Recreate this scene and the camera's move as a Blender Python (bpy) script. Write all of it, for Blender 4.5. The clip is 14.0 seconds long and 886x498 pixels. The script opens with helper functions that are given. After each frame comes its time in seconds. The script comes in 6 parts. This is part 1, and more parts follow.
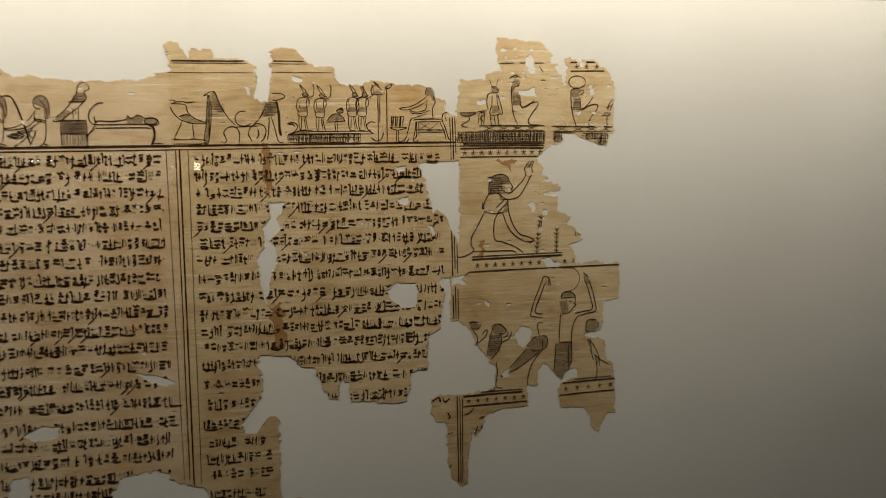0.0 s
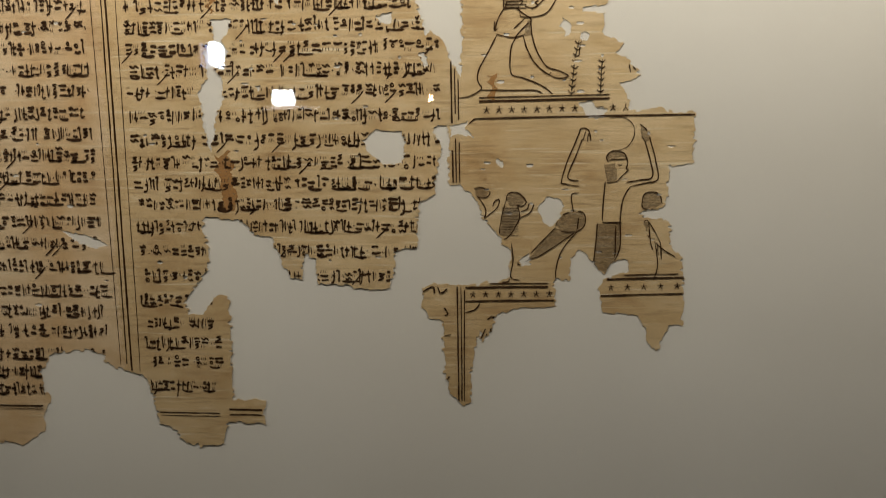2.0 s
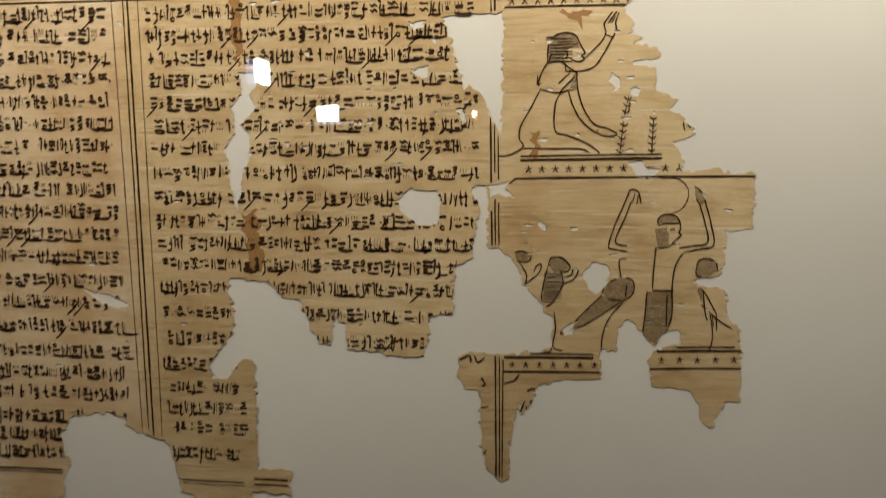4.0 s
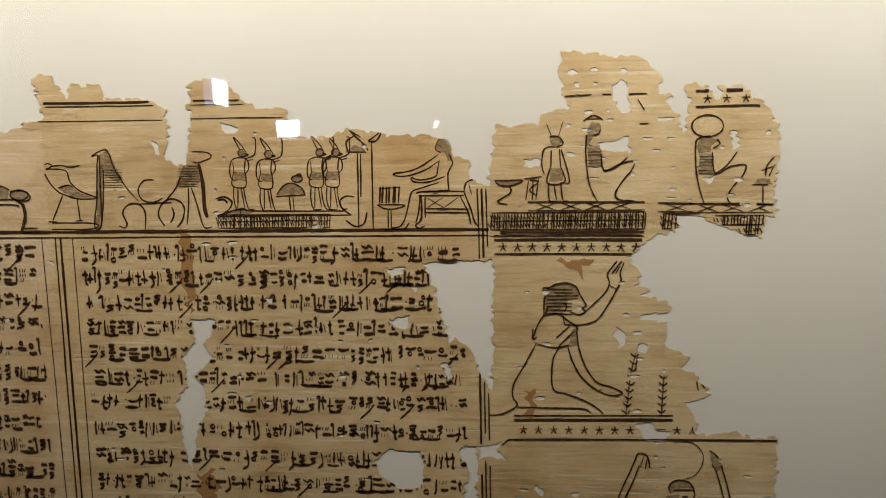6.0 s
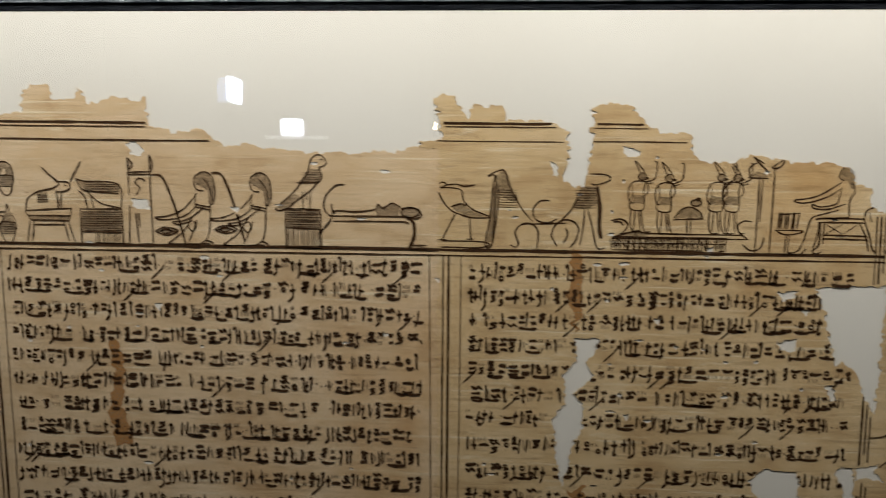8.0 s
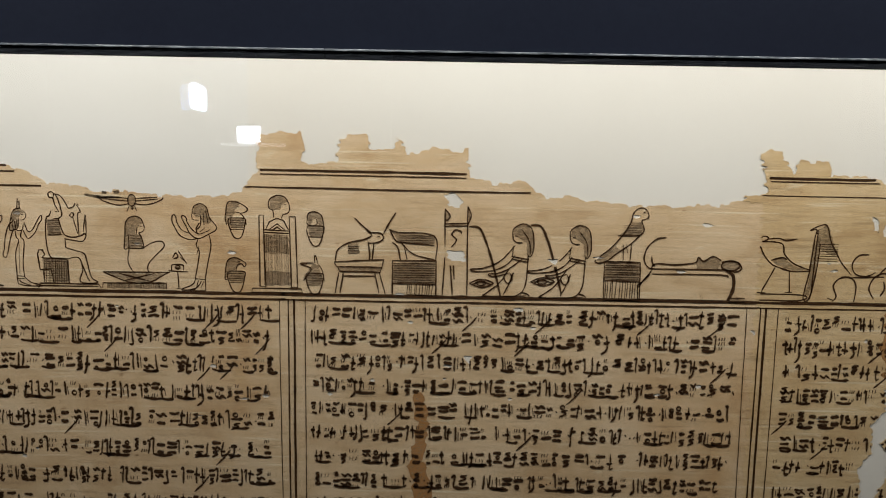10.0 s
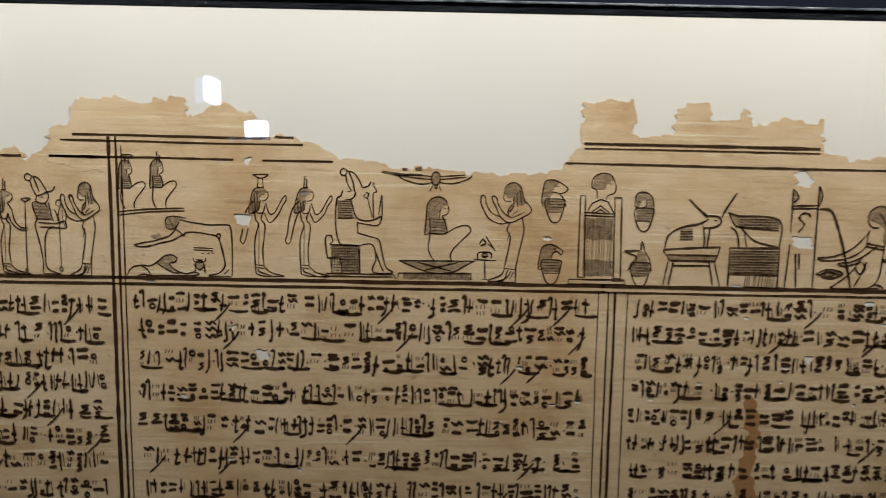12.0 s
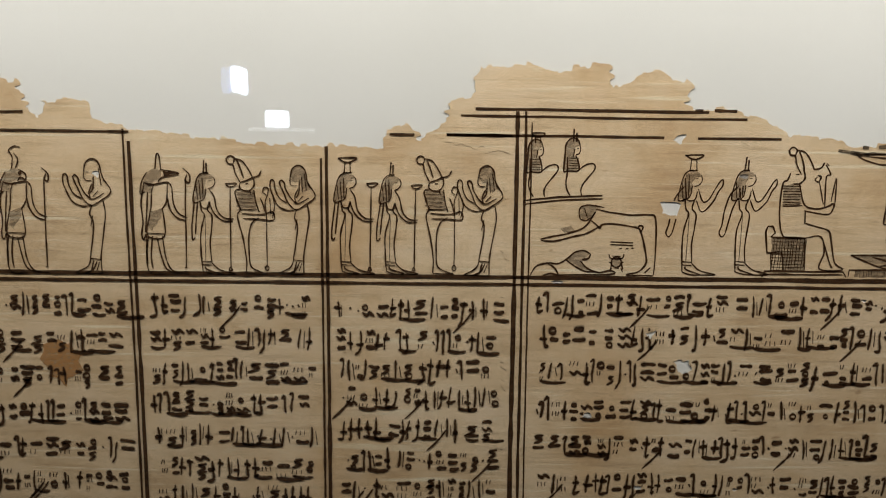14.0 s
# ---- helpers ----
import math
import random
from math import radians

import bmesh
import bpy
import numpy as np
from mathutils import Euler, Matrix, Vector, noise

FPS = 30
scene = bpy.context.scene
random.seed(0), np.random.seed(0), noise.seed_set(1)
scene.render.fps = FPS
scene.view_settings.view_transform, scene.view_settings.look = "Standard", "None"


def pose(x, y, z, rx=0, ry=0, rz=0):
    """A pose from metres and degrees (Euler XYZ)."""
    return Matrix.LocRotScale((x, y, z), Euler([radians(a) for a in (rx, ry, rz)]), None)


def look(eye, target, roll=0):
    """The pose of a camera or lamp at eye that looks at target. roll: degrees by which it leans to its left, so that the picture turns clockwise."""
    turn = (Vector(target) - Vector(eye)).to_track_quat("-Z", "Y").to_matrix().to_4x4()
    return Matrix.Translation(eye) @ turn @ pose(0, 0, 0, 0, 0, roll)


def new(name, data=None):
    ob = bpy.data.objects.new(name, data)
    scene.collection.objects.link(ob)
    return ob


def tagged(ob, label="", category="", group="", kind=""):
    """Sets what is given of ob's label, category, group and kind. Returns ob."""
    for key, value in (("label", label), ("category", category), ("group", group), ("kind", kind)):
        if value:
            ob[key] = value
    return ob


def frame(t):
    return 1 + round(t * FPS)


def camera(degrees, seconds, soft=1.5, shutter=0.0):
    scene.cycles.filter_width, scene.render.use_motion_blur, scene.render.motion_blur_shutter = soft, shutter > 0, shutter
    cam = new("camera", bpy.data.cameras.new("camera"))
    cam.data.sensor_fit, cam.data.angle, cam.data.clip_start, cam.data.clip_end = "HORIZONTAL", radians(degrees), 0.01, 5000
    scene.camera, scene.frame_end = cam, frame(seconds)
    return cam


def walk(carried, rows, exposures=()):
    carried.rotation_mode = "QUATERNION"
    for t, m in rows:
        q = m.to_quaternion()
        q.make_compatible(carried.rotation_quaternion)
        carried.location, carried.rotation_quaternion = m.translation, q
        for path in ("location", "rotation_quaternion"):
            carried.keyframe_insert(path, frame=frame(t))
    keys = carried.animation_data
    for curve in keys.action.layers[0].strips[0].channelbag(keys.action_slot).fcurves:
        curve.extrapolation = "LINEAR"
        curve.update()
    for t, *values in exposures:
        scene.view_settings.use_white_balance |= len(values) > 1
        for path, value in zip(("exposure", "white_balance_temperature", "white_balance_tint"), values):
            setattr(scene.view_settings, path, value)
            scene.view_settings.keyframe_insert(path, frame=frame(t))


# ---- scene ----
cam = camera(53.29, 14.0, soft=1.0, shutter=0.18)
PATH = [
    (0, (0.0664, -0.6883, 1.4927), (0.2549, 0.2879, 1.3855), -0.90),
    (0.5, (0.1747, -0.5084, 1.5003), (0.2513, 0.4778, 1.3532), -1.01),
    (1, (0.2395, -0.4801, 1.4937), (0.2133, 0.5083, 1.3440), -0.84),
    (1.5, (0.2464, -0.5189, 1.4809), (0.1812, 0.4672, 1.3281), -0.78),
    (2, (0.2435, -0.5273, 1.4116), (0.1636, 0.4547, 1.2401), -0.72),
    (2.5, (0.2377, -0.5324, 1.3990), (0.1402, 0.4445, 1.2088), -0.85),
    (3, (0.2141, -0.5395, 1.4036), (0.1124, 0.4338, 1.1980), -0.89),
    (3.5, (0.2260, -0.5371, 1.4103), (0.1111, 0.4355, 1.2082), -0.79),
    (4, (0.2434, -0.4898, 1.4357), (0.1155, 0.4896, 1.2797), -0.59),
    (4.2, (0.2402, -0.4510, 1.4845), (0.1216, 0.5285, 1.3218), -0.91),
    (6.3, (0.2256, -0.4142, 1.5588), (0.1404, 0.5706, 1.4075), -1.00),
    (6.5, (0.2262, -0.4179, 1.5598), (0.1375, 0.5668, 1.4099), -0.96),
    (7, (0.2070, -0.4217, 1.5600), (0.1199, 0.5627, 1.4070), -0.73),
    (7.5, (0.1376, -0.4245, 1.5622), (0.0546, 0.5593, 1.4035), -0.24),
    (8, (0.0266, -0.4345, 1.5694), (-0.0399, 0.5515, 1.4163), 0.31),
    (8.5, (-0.0724, -0.4389, 1.5823), (-0.1190, 0.5508, 1.4468), 0.70),
    (8.7, (-0.0912, -0.4330, 1.5967), (-0.1292, 0.5555, 1.4505), 0.80),
    (10.8, (-0.2194, -0.4374, 1.5863), (-0.2111, 0.5522, 1.4424), 1.01),
    (11, (-0.2375, -0.4363, 1.5864), (-0.2307, 0.5533, 1.4428), 1.07),
    (11.5, (-0.2667, -0.4247, 1.5826), (-0.2611, 0.5664, 1.4493), 1.28),
    (12, (-0.3169, -0.3823, 1.5744), (-0.3092, 0.6065, 1.4254), 1.14),
    (12.5, (-0.3588, -0.3405, 1.5728), (-0.3511, 0.6468, 1.4144), 1.19),
    (13, (-0.4052, -0.2949, 1.5578), (-0.4020, 0.6893, 1.3807), 1.28),
    (13.5, (-0.4668, -0.3129, 1.5676), (-0.4556, 0.6730, 1.4006), 1.03),
    (14, (-0.4855, -0.3245, 1.5648), (-0.4842, 0.6625, 1.4041), 0.67),
]
EXPOSURES = [(0.0, -0.48, 6800, 10), (1.0, -0.4, 6600, 10), (1.5, -0.5, 6600, 10), (2.0, 0.18, 6800, 10), (3.0, 0.56, 6850, 10), (3.6, 0.52, 6900, 10), (4.2, 0.06, 6950, 10), (6.3, -0.55, 6550, 10), (8.0, -0.67, 6200, 10), (11.0, -0.68, 6150, 10), (14.0, -0.66, 6100, 10)]
walk(cam, [(t, look(eye, target, roll)) for t, eye, target, roll in PATH], EXPOSURES)

# ---- light ----
world = bpy.data.worlds.new("dim_gallery")
world.use_nodes = True
world.node_tree.nodes["Background"].inputs[0].default_value = (0.5, 0.55, 0.65, 1)
world.node_tree.nodes["Background"].inputs[1].default_value = 0.02
scene.world = world


# an unseen slim lamp, added close above the pane to brighten its top
data = bpy.data.lights.new("unseen_strip_lamp", "AREA")
data.shape, data.size, data.size_y, data.energy, data.color = "RECTANGLE", 2.15, 0.03, 27.0, (1.0, 0.93, 0.82)
strip = new("unseen_strip_lamp", data)
strip.matrix_world = look((-0.13, -0.125, 1.885), (-0.13, 0, 1.845))


# ---- materials ----
def material(name, rough=0.6, metal=0.0):
    m = bpy.data.materials.new(name)
    m.use_nodes = True
    b = m.node_tree.nodes["Principled BSDF"]
    b.inputs["Roughness"].default_value = rough
    b.inputs["Metallic"].default_value = metal
    return m, m.node_tree.nodes, m.node_tree.links, b


def node(nodes, kind, **values):
    n = nodes.new(kind)
    for key, value in values.items():
        n.inputs[key.replace("_", " ")].default_value = value
    return n


def textured(name, dark, light, scale, stretch=(1, 1, 1), rough=0.6, metal=0.0, bump=0.1, fine=8.0, detail=6, depth=0.0005, shine=0.5):
    """Two colours mixed by a coarse and a fine noise, with relief from the fine one."""
    m, ns, ln, b = material(name, rough, metal)
    co = ns.new("ShaderNodeTexCoord")
    mp = node(ns, "ShaderNodeMapping", Scale=stretch)
    ln.new(co.outputs["Object"], mp.inputs[0])
    n1 = node(ns, "ShaderNodeTexNoise", Scale=scale, Detail=detail)
    n2 = node(ns, "ShaderNodeTexNoise", Scale=scale * fine, Detail=4)
    for n in (n1, n2):
        ln.new(mp.outputs[0], n.inputs["Vector"])
    mix = ns.new("ShaderNodeMath")
    mix.operation = "ADD"
    half = ns.new("ShaderNodeMath")
    half.operation = "MULTIPLY_ADD"
    half.inputs[1].default_value, half.inputs[2].default_value = 0.45, -0.22
    ln.new(n2.outputs["Fac"], half.inputs[0])
    ln.new(n1.outputs["Fac"], mix.inputs[0])
    ln.new(half.outputs[0], mix.inputs[1])
    ramp = ns.new("ShaderNodeValToRGB")
    ramp.color_ramp.elements[0].position, ramp.color_ramp.elements[1].position = 0.3, 0.7
    ramp.color_ramp.elements[0].color, ramp.color_ramp.elements[1].color = (*dark, 1), (*light, 1)
    ln.new(mix.outputs[0], ramp.inputs[0])
    ln.new(ramp.outputs[0], b.inputs["Base Color"])
    bp = node(ns, "ShaderNodeBump", Strength=bump, Distance=depth)
    ln.new(n2.outputs["Fac"], bp.inputs["Height"])
    ln.new(bp.outputs[0], b.inputs["Normal"])
    b.inputs["Specular IOR Level"].default_value = shine
    return m


def papyrus_material(name, fibre, mottle, cool):
    """Tan papyrus: level fibres over upright ones, brown stains, pale rubbed threads."""
    m, ns, ln, b = material(name, 0.82)
    co = ns.new("ShaderNodeTexCoord")

    def noise_at(stretch, scale, detail, rough=0.5, warp=0.0):
        mp = node(ns, "ShaderNodeMapping", Scale=stretch)
        ln.new(co.outputs["Object"], mp.inputs[0])
        n = node(ns, "ShaderNodeTexNoise", Scale=scale, Detail=detail, Roughness=rough, Distortion=warp)
        ln.new(mp.outputs[0], n.inputs["Vector"])
        return n.outputs["Fac"]

    def ramp_of(fac, stops):
        r = ns.new("ShaderNodeValToRGB")
        el = r.color_ramp.elements
        el[0].position, el[0].color = stops[0][0], (*stops[0][1], 1)
        el[1].position, el[1].color = stops[1][0], (*stops[1][1], 1)
        for p, c in stops[2:]:
            el.new(p).color = (*c, 1)
        ln.new(fac, r.inputs[0])
        return r.outputs[0]

    def blend(kind, fac, a, c):
        n = ns.new("ShaderNodeMix")
        n.data_type, n.blend_type = "RGBA", kind
        if isinstance(fac, float):
            n.inputs[0].default_value = fac
        else:
            ln.new(fac, n.inputs[0])
        ln.new(a, n.inputs[6])
        ln.new(c, n.inputs[7])
        return n.outputs[2]

    level = noise_at((9, 1, 120), 4.0, 5, 0.62, 0.5)
    upright = noise_at((190, 1, 7), 4.0, 4)
    blotch = noise_at((1, 1, 2.0), 24.0, 7, 0.66, 0.4)
    broad = noise_at((1, 1, 1), 5.0, 3)
    base = ramp_of(blotch, [(0.28, (0.61, 0.425, 0.21 * cool)), (0.72, (0.88, 0.72, 0.465 * cool)), (0.5, (0.79, 0.615, 0.355 * cool))])
    fibres = ramp_of(level, [(0.28, (0.48, 0.43, 0.37)), (0.70, (1.0, 1.0, 1.0)), (0.48, (0.90, 0.88, 0.85))])
    strands = ramp_of(upright, [(0.3, (0.76, 0.73, 0.68)), (0.65, (1.0, 1.0, 1.0))])
    tone = ramp_of(broad, [(0.36, (0.78, 0.72, 0.63)), (0.62, (1.0, 1.0, 1.0))])
    col = blend("MULTIPLY", fibre, base, fibres)
    col = blend("MULTIPLY", 0.14, col, strands)
    col = blend("MULTIPLY", mottle, col, tone)
    thread = noise_at((24, 1, 400), 3.0, 3, 0.6)
    pale = ramp_of(thread, [(0.63, (0, 0, 0)), (0.76, (0.7, 0.7, 0.7))])
    straw = ns.new("ShaderNodeRGB")
    straw.outputs[0].default_value = (0.85, 0.76, 0.56, 1)
    col = blend("MIX", pale, col, straw.outputs[0])
    worn = noise_at((3.2, 1, 11), 13.0, 4, 0.7)
    bare = ramp_of(worn, [(0.60, (0, 0, 0)), (0.70, (0.5, 0.5, 0.5))])
    col = blend("MIX", bare, col, straw.outputs[0])
    scrape = ramp_of(noise_at((5, 1, 150), 2.6, 6, 0.62, 0.2), [(0.57, (0, 0, 0)), (0.68, (0.8, 0.8, 0.8))])
    col = blend("MIX", scrape, col, straw.outputs[0])
    rust = ramp_of(noise_at((1.3, 1, 0.8), 7.0, 5, 0.6), [(0.53, (1, 1, 1)), (0.70, (0.80, 0.66, 0.47))])
    col = blend("MULTIPLY", 0.8, col, rust)
    fleck = ramp_of(noise_at((1, 1, 2.2), 170.0, 2), [(0.70, (1, 1, 1)), (0.78, (0.5, 0.4, 0.31))])
    col = blend("MULTIPLY", 0.75, col, fleck)
    grain = ramp_of(noise_at((1, 1, 3.2), 620.0, 3, 0.7), [(0.33, (0.70, 0.66, 0.60)), (0.62, (1.0, 1.0, 1.0))])
    col = blend("MULTIPLY", 0.6, col, grain)
    ln.new(col, b.inputs["Base Color"])
    bp = node(ns, "ShaderNodeBump", Strength=0.24, Distance=0.0004)
    ln.new(level, bp.inputs["Height"])
    bp2 = node(ns, "ShaderNodeBump", Strength=0.06, Distance=0.0003)
    ln.new(upright, bp2.inputs["Height"])
    ln.new(bp.outputs[0], bp2.inputs["Normal"])
    ln.new(bp2.outputs[0], b.inputs["Normal"])
    return m


def ink_material(name, thin, thick, cover):
    """Carbon ink, patchy where the reed ran dry, so that the papyrus shows through."""
    m, ns, ln, b = material(name, 0.75)
    co = ns.new("ShaderNodeTexCoord")
    mp = node(ns, "ShaderNodeMapping", Scale=(1, 1, 2.5))
    ln.new(co.outputs["Object"], mp.inputs[0])
    n = node(ns, "ShaderNodeTexNoise", Scale=420.0, Detail=4, Roughness=0.65)
    ln.new(mp.outputs[0], n.inputs["Vector"])
    r = ns.new("ShaderNodeValToRGB")
    r.color_ramp.elements[0].position, r.color_ramp.elements[1].position = 0.35, 0.7
    r.color_ramp.elements[0].color, r.color_ramp.elements[1].color = (*thick, 1), (*thin, 1)
    ln.new(n.outputs["Fac"], r.inputs[0])
    ln.new(r.outputs[0], b.inputs["Base Color"])
    f = ns.new("ShaderNodeMapRange")
    f.inputs["From Min"].default_value, f.inputs["From Max"].default_value = 0.40, 0.72
    f.inputs["To Min"].default_value, f.inputs["To Max"].default_value = cover[0], cover[1]
    ln.new(n.outputs["Fac"], f.inputs["Value"])
    ln.new(f.outputs[0], b.inputs["Alpha"])
    b.inputs["Specular IOR Level"].default_value = 0.15
    return m


def glass_material():
    m, ns, ln, b = material("clear_glass")
    ns.remove(b)
    out = ns["Material Output"]
    clear = ns.new("ShaderNodeBsdfTransparent")
    clear.inputs[0].default_value = (0.985, 0.992, 0.985, 1)
    gloss = ns.new("ShaderNodeBsdfGlossy")
    gloss.inputs["Roughness"].default_value = 0.012
    fres = ns.new("ShaderNodeFresnel")
    fres.inputs["IOR"].default_value = 1.5
    mix = ns.new("ShaderNodeMixShader")
    least = ns.new("ShaderNodeMath")
    least.operation = "MINIMUM"
    least.inputs[1].default_value = 0.16
    ln.new(fres.outputs[0], least.inputs[0])
    ln.new(least.outputs[0], mix.inputs[0])
    ln.new(clear.outputs[0], mix.inputs[1])
    ln.new(gloss.outputs[0], mix.inputs[2])
    ln.new(mix.outputs[0], out.inputs[0])
    return m


def glow_material(name, colour, strength):
    m, ns, ln, b = material(name)
    b.inputs["Base Color"].default_value = (*colour, 1)
    b.inputs["Emission Color"].default_value = (*colour, 1)
    b.inputs["Emission Strength"].default_value = strength
    return m


PAPYRUS = papyrus_material("tan_papyrus", 0.66, 1.0, 1.03)
PALE_PAPYRUS = papyrus_material("pale_tan_papyrus", 0.45, 0.5, 1.13)
INK = ink_material("black_ink", (0.085, 0.038, 0.013), (0.018, 0.0080, 0.0032), (1.0, 0.82))
BLEED = ink_material("bled_ink", (0.12, 0.07, 0.035), (0.06, 0.036, 0.02), (0.36, 0.05))
FAINT = ink_material("faded_ink", (0.14, 0.09, 0.05), (0.04, 0.03, 0.02), (0.9, 0.35))
WASH = ink_material("grey_ink_wash", (0.18, 0.115, 0.062), (0.075, 0.050, 0.031), (0.48, 0.14))
STAIN = ink_material("brown_stain", (0.50, 0.26, 0.09), (0.40, 0.19, 0.06), (0.72, 0.42))
COOL_MOUNT = textured("cool_white_mount_paper", (0.722, 0.71, 0.675), (0.782, 0.77, 0.742), 7, rough=0.85, bump=0.08, fine=60)
MOUNT = textured("off_white_mount_paper", (0.73, 0.705, 0.655), (0.79, 0.77, 0.725), 7, rough=0.85, bump=0.08, fine=60)
NAVY = textured("navy_painted_panel", (0.0050, 0.0068, 0.0135), (0.0065, 0.0088, 0.0165), 9, rough=0.75, bump=0.1, fine=40, shine=0.05)
TAPE = textured("glossy_black_tape", (0.008, 0.009, 0.012), (0.016, 0.018, 0.022), 30, (1, 1, 6), rough=0.16, bump=0.5, fine=3, depth=0.002)
RAIL = textured("black_metal_rail", (0.006, 0.007, 0.010), (0.012, 0.013, 0.016), 30, rough=0.3, bump=0.05)
# grey plastic; the pale patches put its glints into the colour
STRIP = textured("glint_mottled_plastic", (0.05, 0.06, 0.075), (0.20, 0.22, 0.25), 45, (1, 1, 3), rough=0.2, bump=0.5, fine=4, depth=0.002)
EDGE = textured("green_glass_edge", (0.012, 0.022, 0.018), (0.03, 0.05, 0.042), 25, (1, 1, 3), rough=0.08, bump=0.15, fine=3, depth=0.001)
PLINTH = textured("light_grey_painted_plinth", (0.50, 0.50, 0.50), (0.57, 0.57, 0.58), 12, rough=0.6, bump=0.1)
DARK = textured("dark_gallery_paint", (0.030, 0.031, 0.035), (0.040, 0.041, 0.046), 3, rough=0.8, bump=0.1)
FLOOR = textured("dark_timber_floor", (0.035, 0.024, 0.017), (0.06, 0.042, 0.03), 4, (1, 6, 1), rough=0.5, bump=0.2)
GLASS = glass_material()
CORD = textured("black_cable", (0.01, 0.01, 0.01), (0.02, 0.02, 0.02), 20, rough=0.5)
COOL_GLOW = glow_material("cool_white_diffuser", (0.72, 0.86, 1.0), 42)
WHITE_GLOW = glow_material("white_diffuser", (0.86, 0.93, 1.0), 42)
WARM_GLOW = glow_material("warm_bulb", (1.0, 0.80, 0.52), 40)
# emission for the bluish halo beside the cool lamp, no glass part
HALO_GLOW = glow_material("dim_blue_halo", (0.45, 0.6, 1.0), 2.2)
# emission for the faint streak of light below the wide lamp
STREAK_GLOW = glow_material("dim_white_streak", (0.9, 0.93, 1.0), 1.6)
RIM = textured("dark_lamp_housing", (0.02, 0.02, 0.022), (0.03, 0.03, 0.033), 20, rough=0.4)


# ---- building tools ----
def part(name, bm, mat, parent=None, label="", kind=""):
    me = bpy.data.meshes.new(name)
    bm.to_mesh(me)
    bm.free()
    me.materials.append(mat)
    ob = new(name, me)
    ob.parent = parent
    if label or kind:
        tagged(ob, label, kind=kind)
    return ob


def box(x0, x1, y0, y1, z0, z1, bevel=0.0):
    bm = bmesh.new()
    bmesh.ops.create_cube(bm, size=1, matrix=Matrix.Translation(((x0 + x1) / 2, (y0 + y1) / 2, (z0 + z1) / 2)) @ Matrix.Diagonal((x1 - x0, y1 - y0, z1 - z0, 1)))
    if bevel:
        bmesh.ops.bevel(bm, geom=bm.edges[:], offset=bevel, segments=2, affect="EDGES", profile=0.5)
    return bm


def empty(name, at=(0, 0, 0)):
    ob = new(name)
    ob.empty_display_size = 0.05
    ob.location = at
    return ob


LINE = 1.5          # height of the frieze's base line over the floor
TOP, FOOT = LINE + 0.1175, LINE - 0.3578

# ---- the case and the room ----
tagged(part("floor", box(-7, 7, -15, 0.3, -0.1, 0), FLOOR), "dark timber gallery floor", "floor", kind="structure")
tagged(part("ceiling", box(-7, 7, -15, 0.3, 3.6, 3.7), DARK), "dark painted gallery ceiling", "ceiling", kind="structure")
for n, b in (("wall_west", (-7.1, -7, -15, 0.3, 0, 3.6)), ("wall_east", (7, 7.1, -15, 0.3, 0, 3.6)), ("wall_south", (-7, 7, -15.1, -15, 0, 3.6))):
    tagged(part(n, box(*b), DARK), "dark painted gallery wall", "wall", kind="structure")
tagged(part("wall_north", box(-7, 7, 0.010, 0.30, 0, 3.6), NAVY), "navy painted wall panel behind the mounted papyrus", "wall", kind="structure")

for x0, x1, dy, paper in ((-1.20, -0.2594, 0.0, COOL_MOUNT), (-0.2594, 0.95, 0.00003, MOUNT)):
    b = part("mount_board", box(x0, x1, dy, 0.009, FOOT - 0.003, TOP), paper)
    tagged(b, "off-white paper mount board behind the papyrus", "mount board", "mount boards")

pane = part("glass_pane", box(-1.20, 0.95, -0.0028, -0.0014, FOOT, TOP + 0.0050), GLASS)
pane.visible_shadow = False
tagged(pane, "clear flat glass pane over the mounted papyrus", "glass")

binding = empty("frame_binding", (0, 0, TOP))
tagged(binding, "glossy black tape binding along the glass top edge", "frame")
random.seed(4)
for x0, x1 in ((-1.20, -0.575), (-0.575, -0.222), (-0.222, 0.31), (0.31, 0.95)):
    b = part("tape", box(x0 + 0.0003, x1, -0.0002, 0.0095, 0.0002, 0.0040, 0.0004), TAPE, binding)
    c = part("clear_strip", box(x0 + 0.0003, x1, -0.0010, 0.0095, 0.0041, 0.0052, 0.0003), STRIP, binding, "clear plastic edge strip with painted-in glints")

rail = empty("support_rail", (0, 0, FOOT))
tagged(rail, "black metal rail carrying the glass pane's foot", "rail")
part("channel", box(-1.20, 0.95, -0.014, 0.0095, -0.0145, -0.0005, 0.0006), RAIL, rail)
part("glass_edge", box(-1.20, 0.95, -0.0115, -0.0078, -0.0005, 0.0040, 0.0008), EDGE, rail, "green polished glass edge")
tagged(part("plinth", box(-1.20, 0.95, -0.0145, 0.0095, 0.0, FOOT - 0.0150, 0.001), PLINTH), "light grey painted plinth under the rail", "plinth", kind="structure")


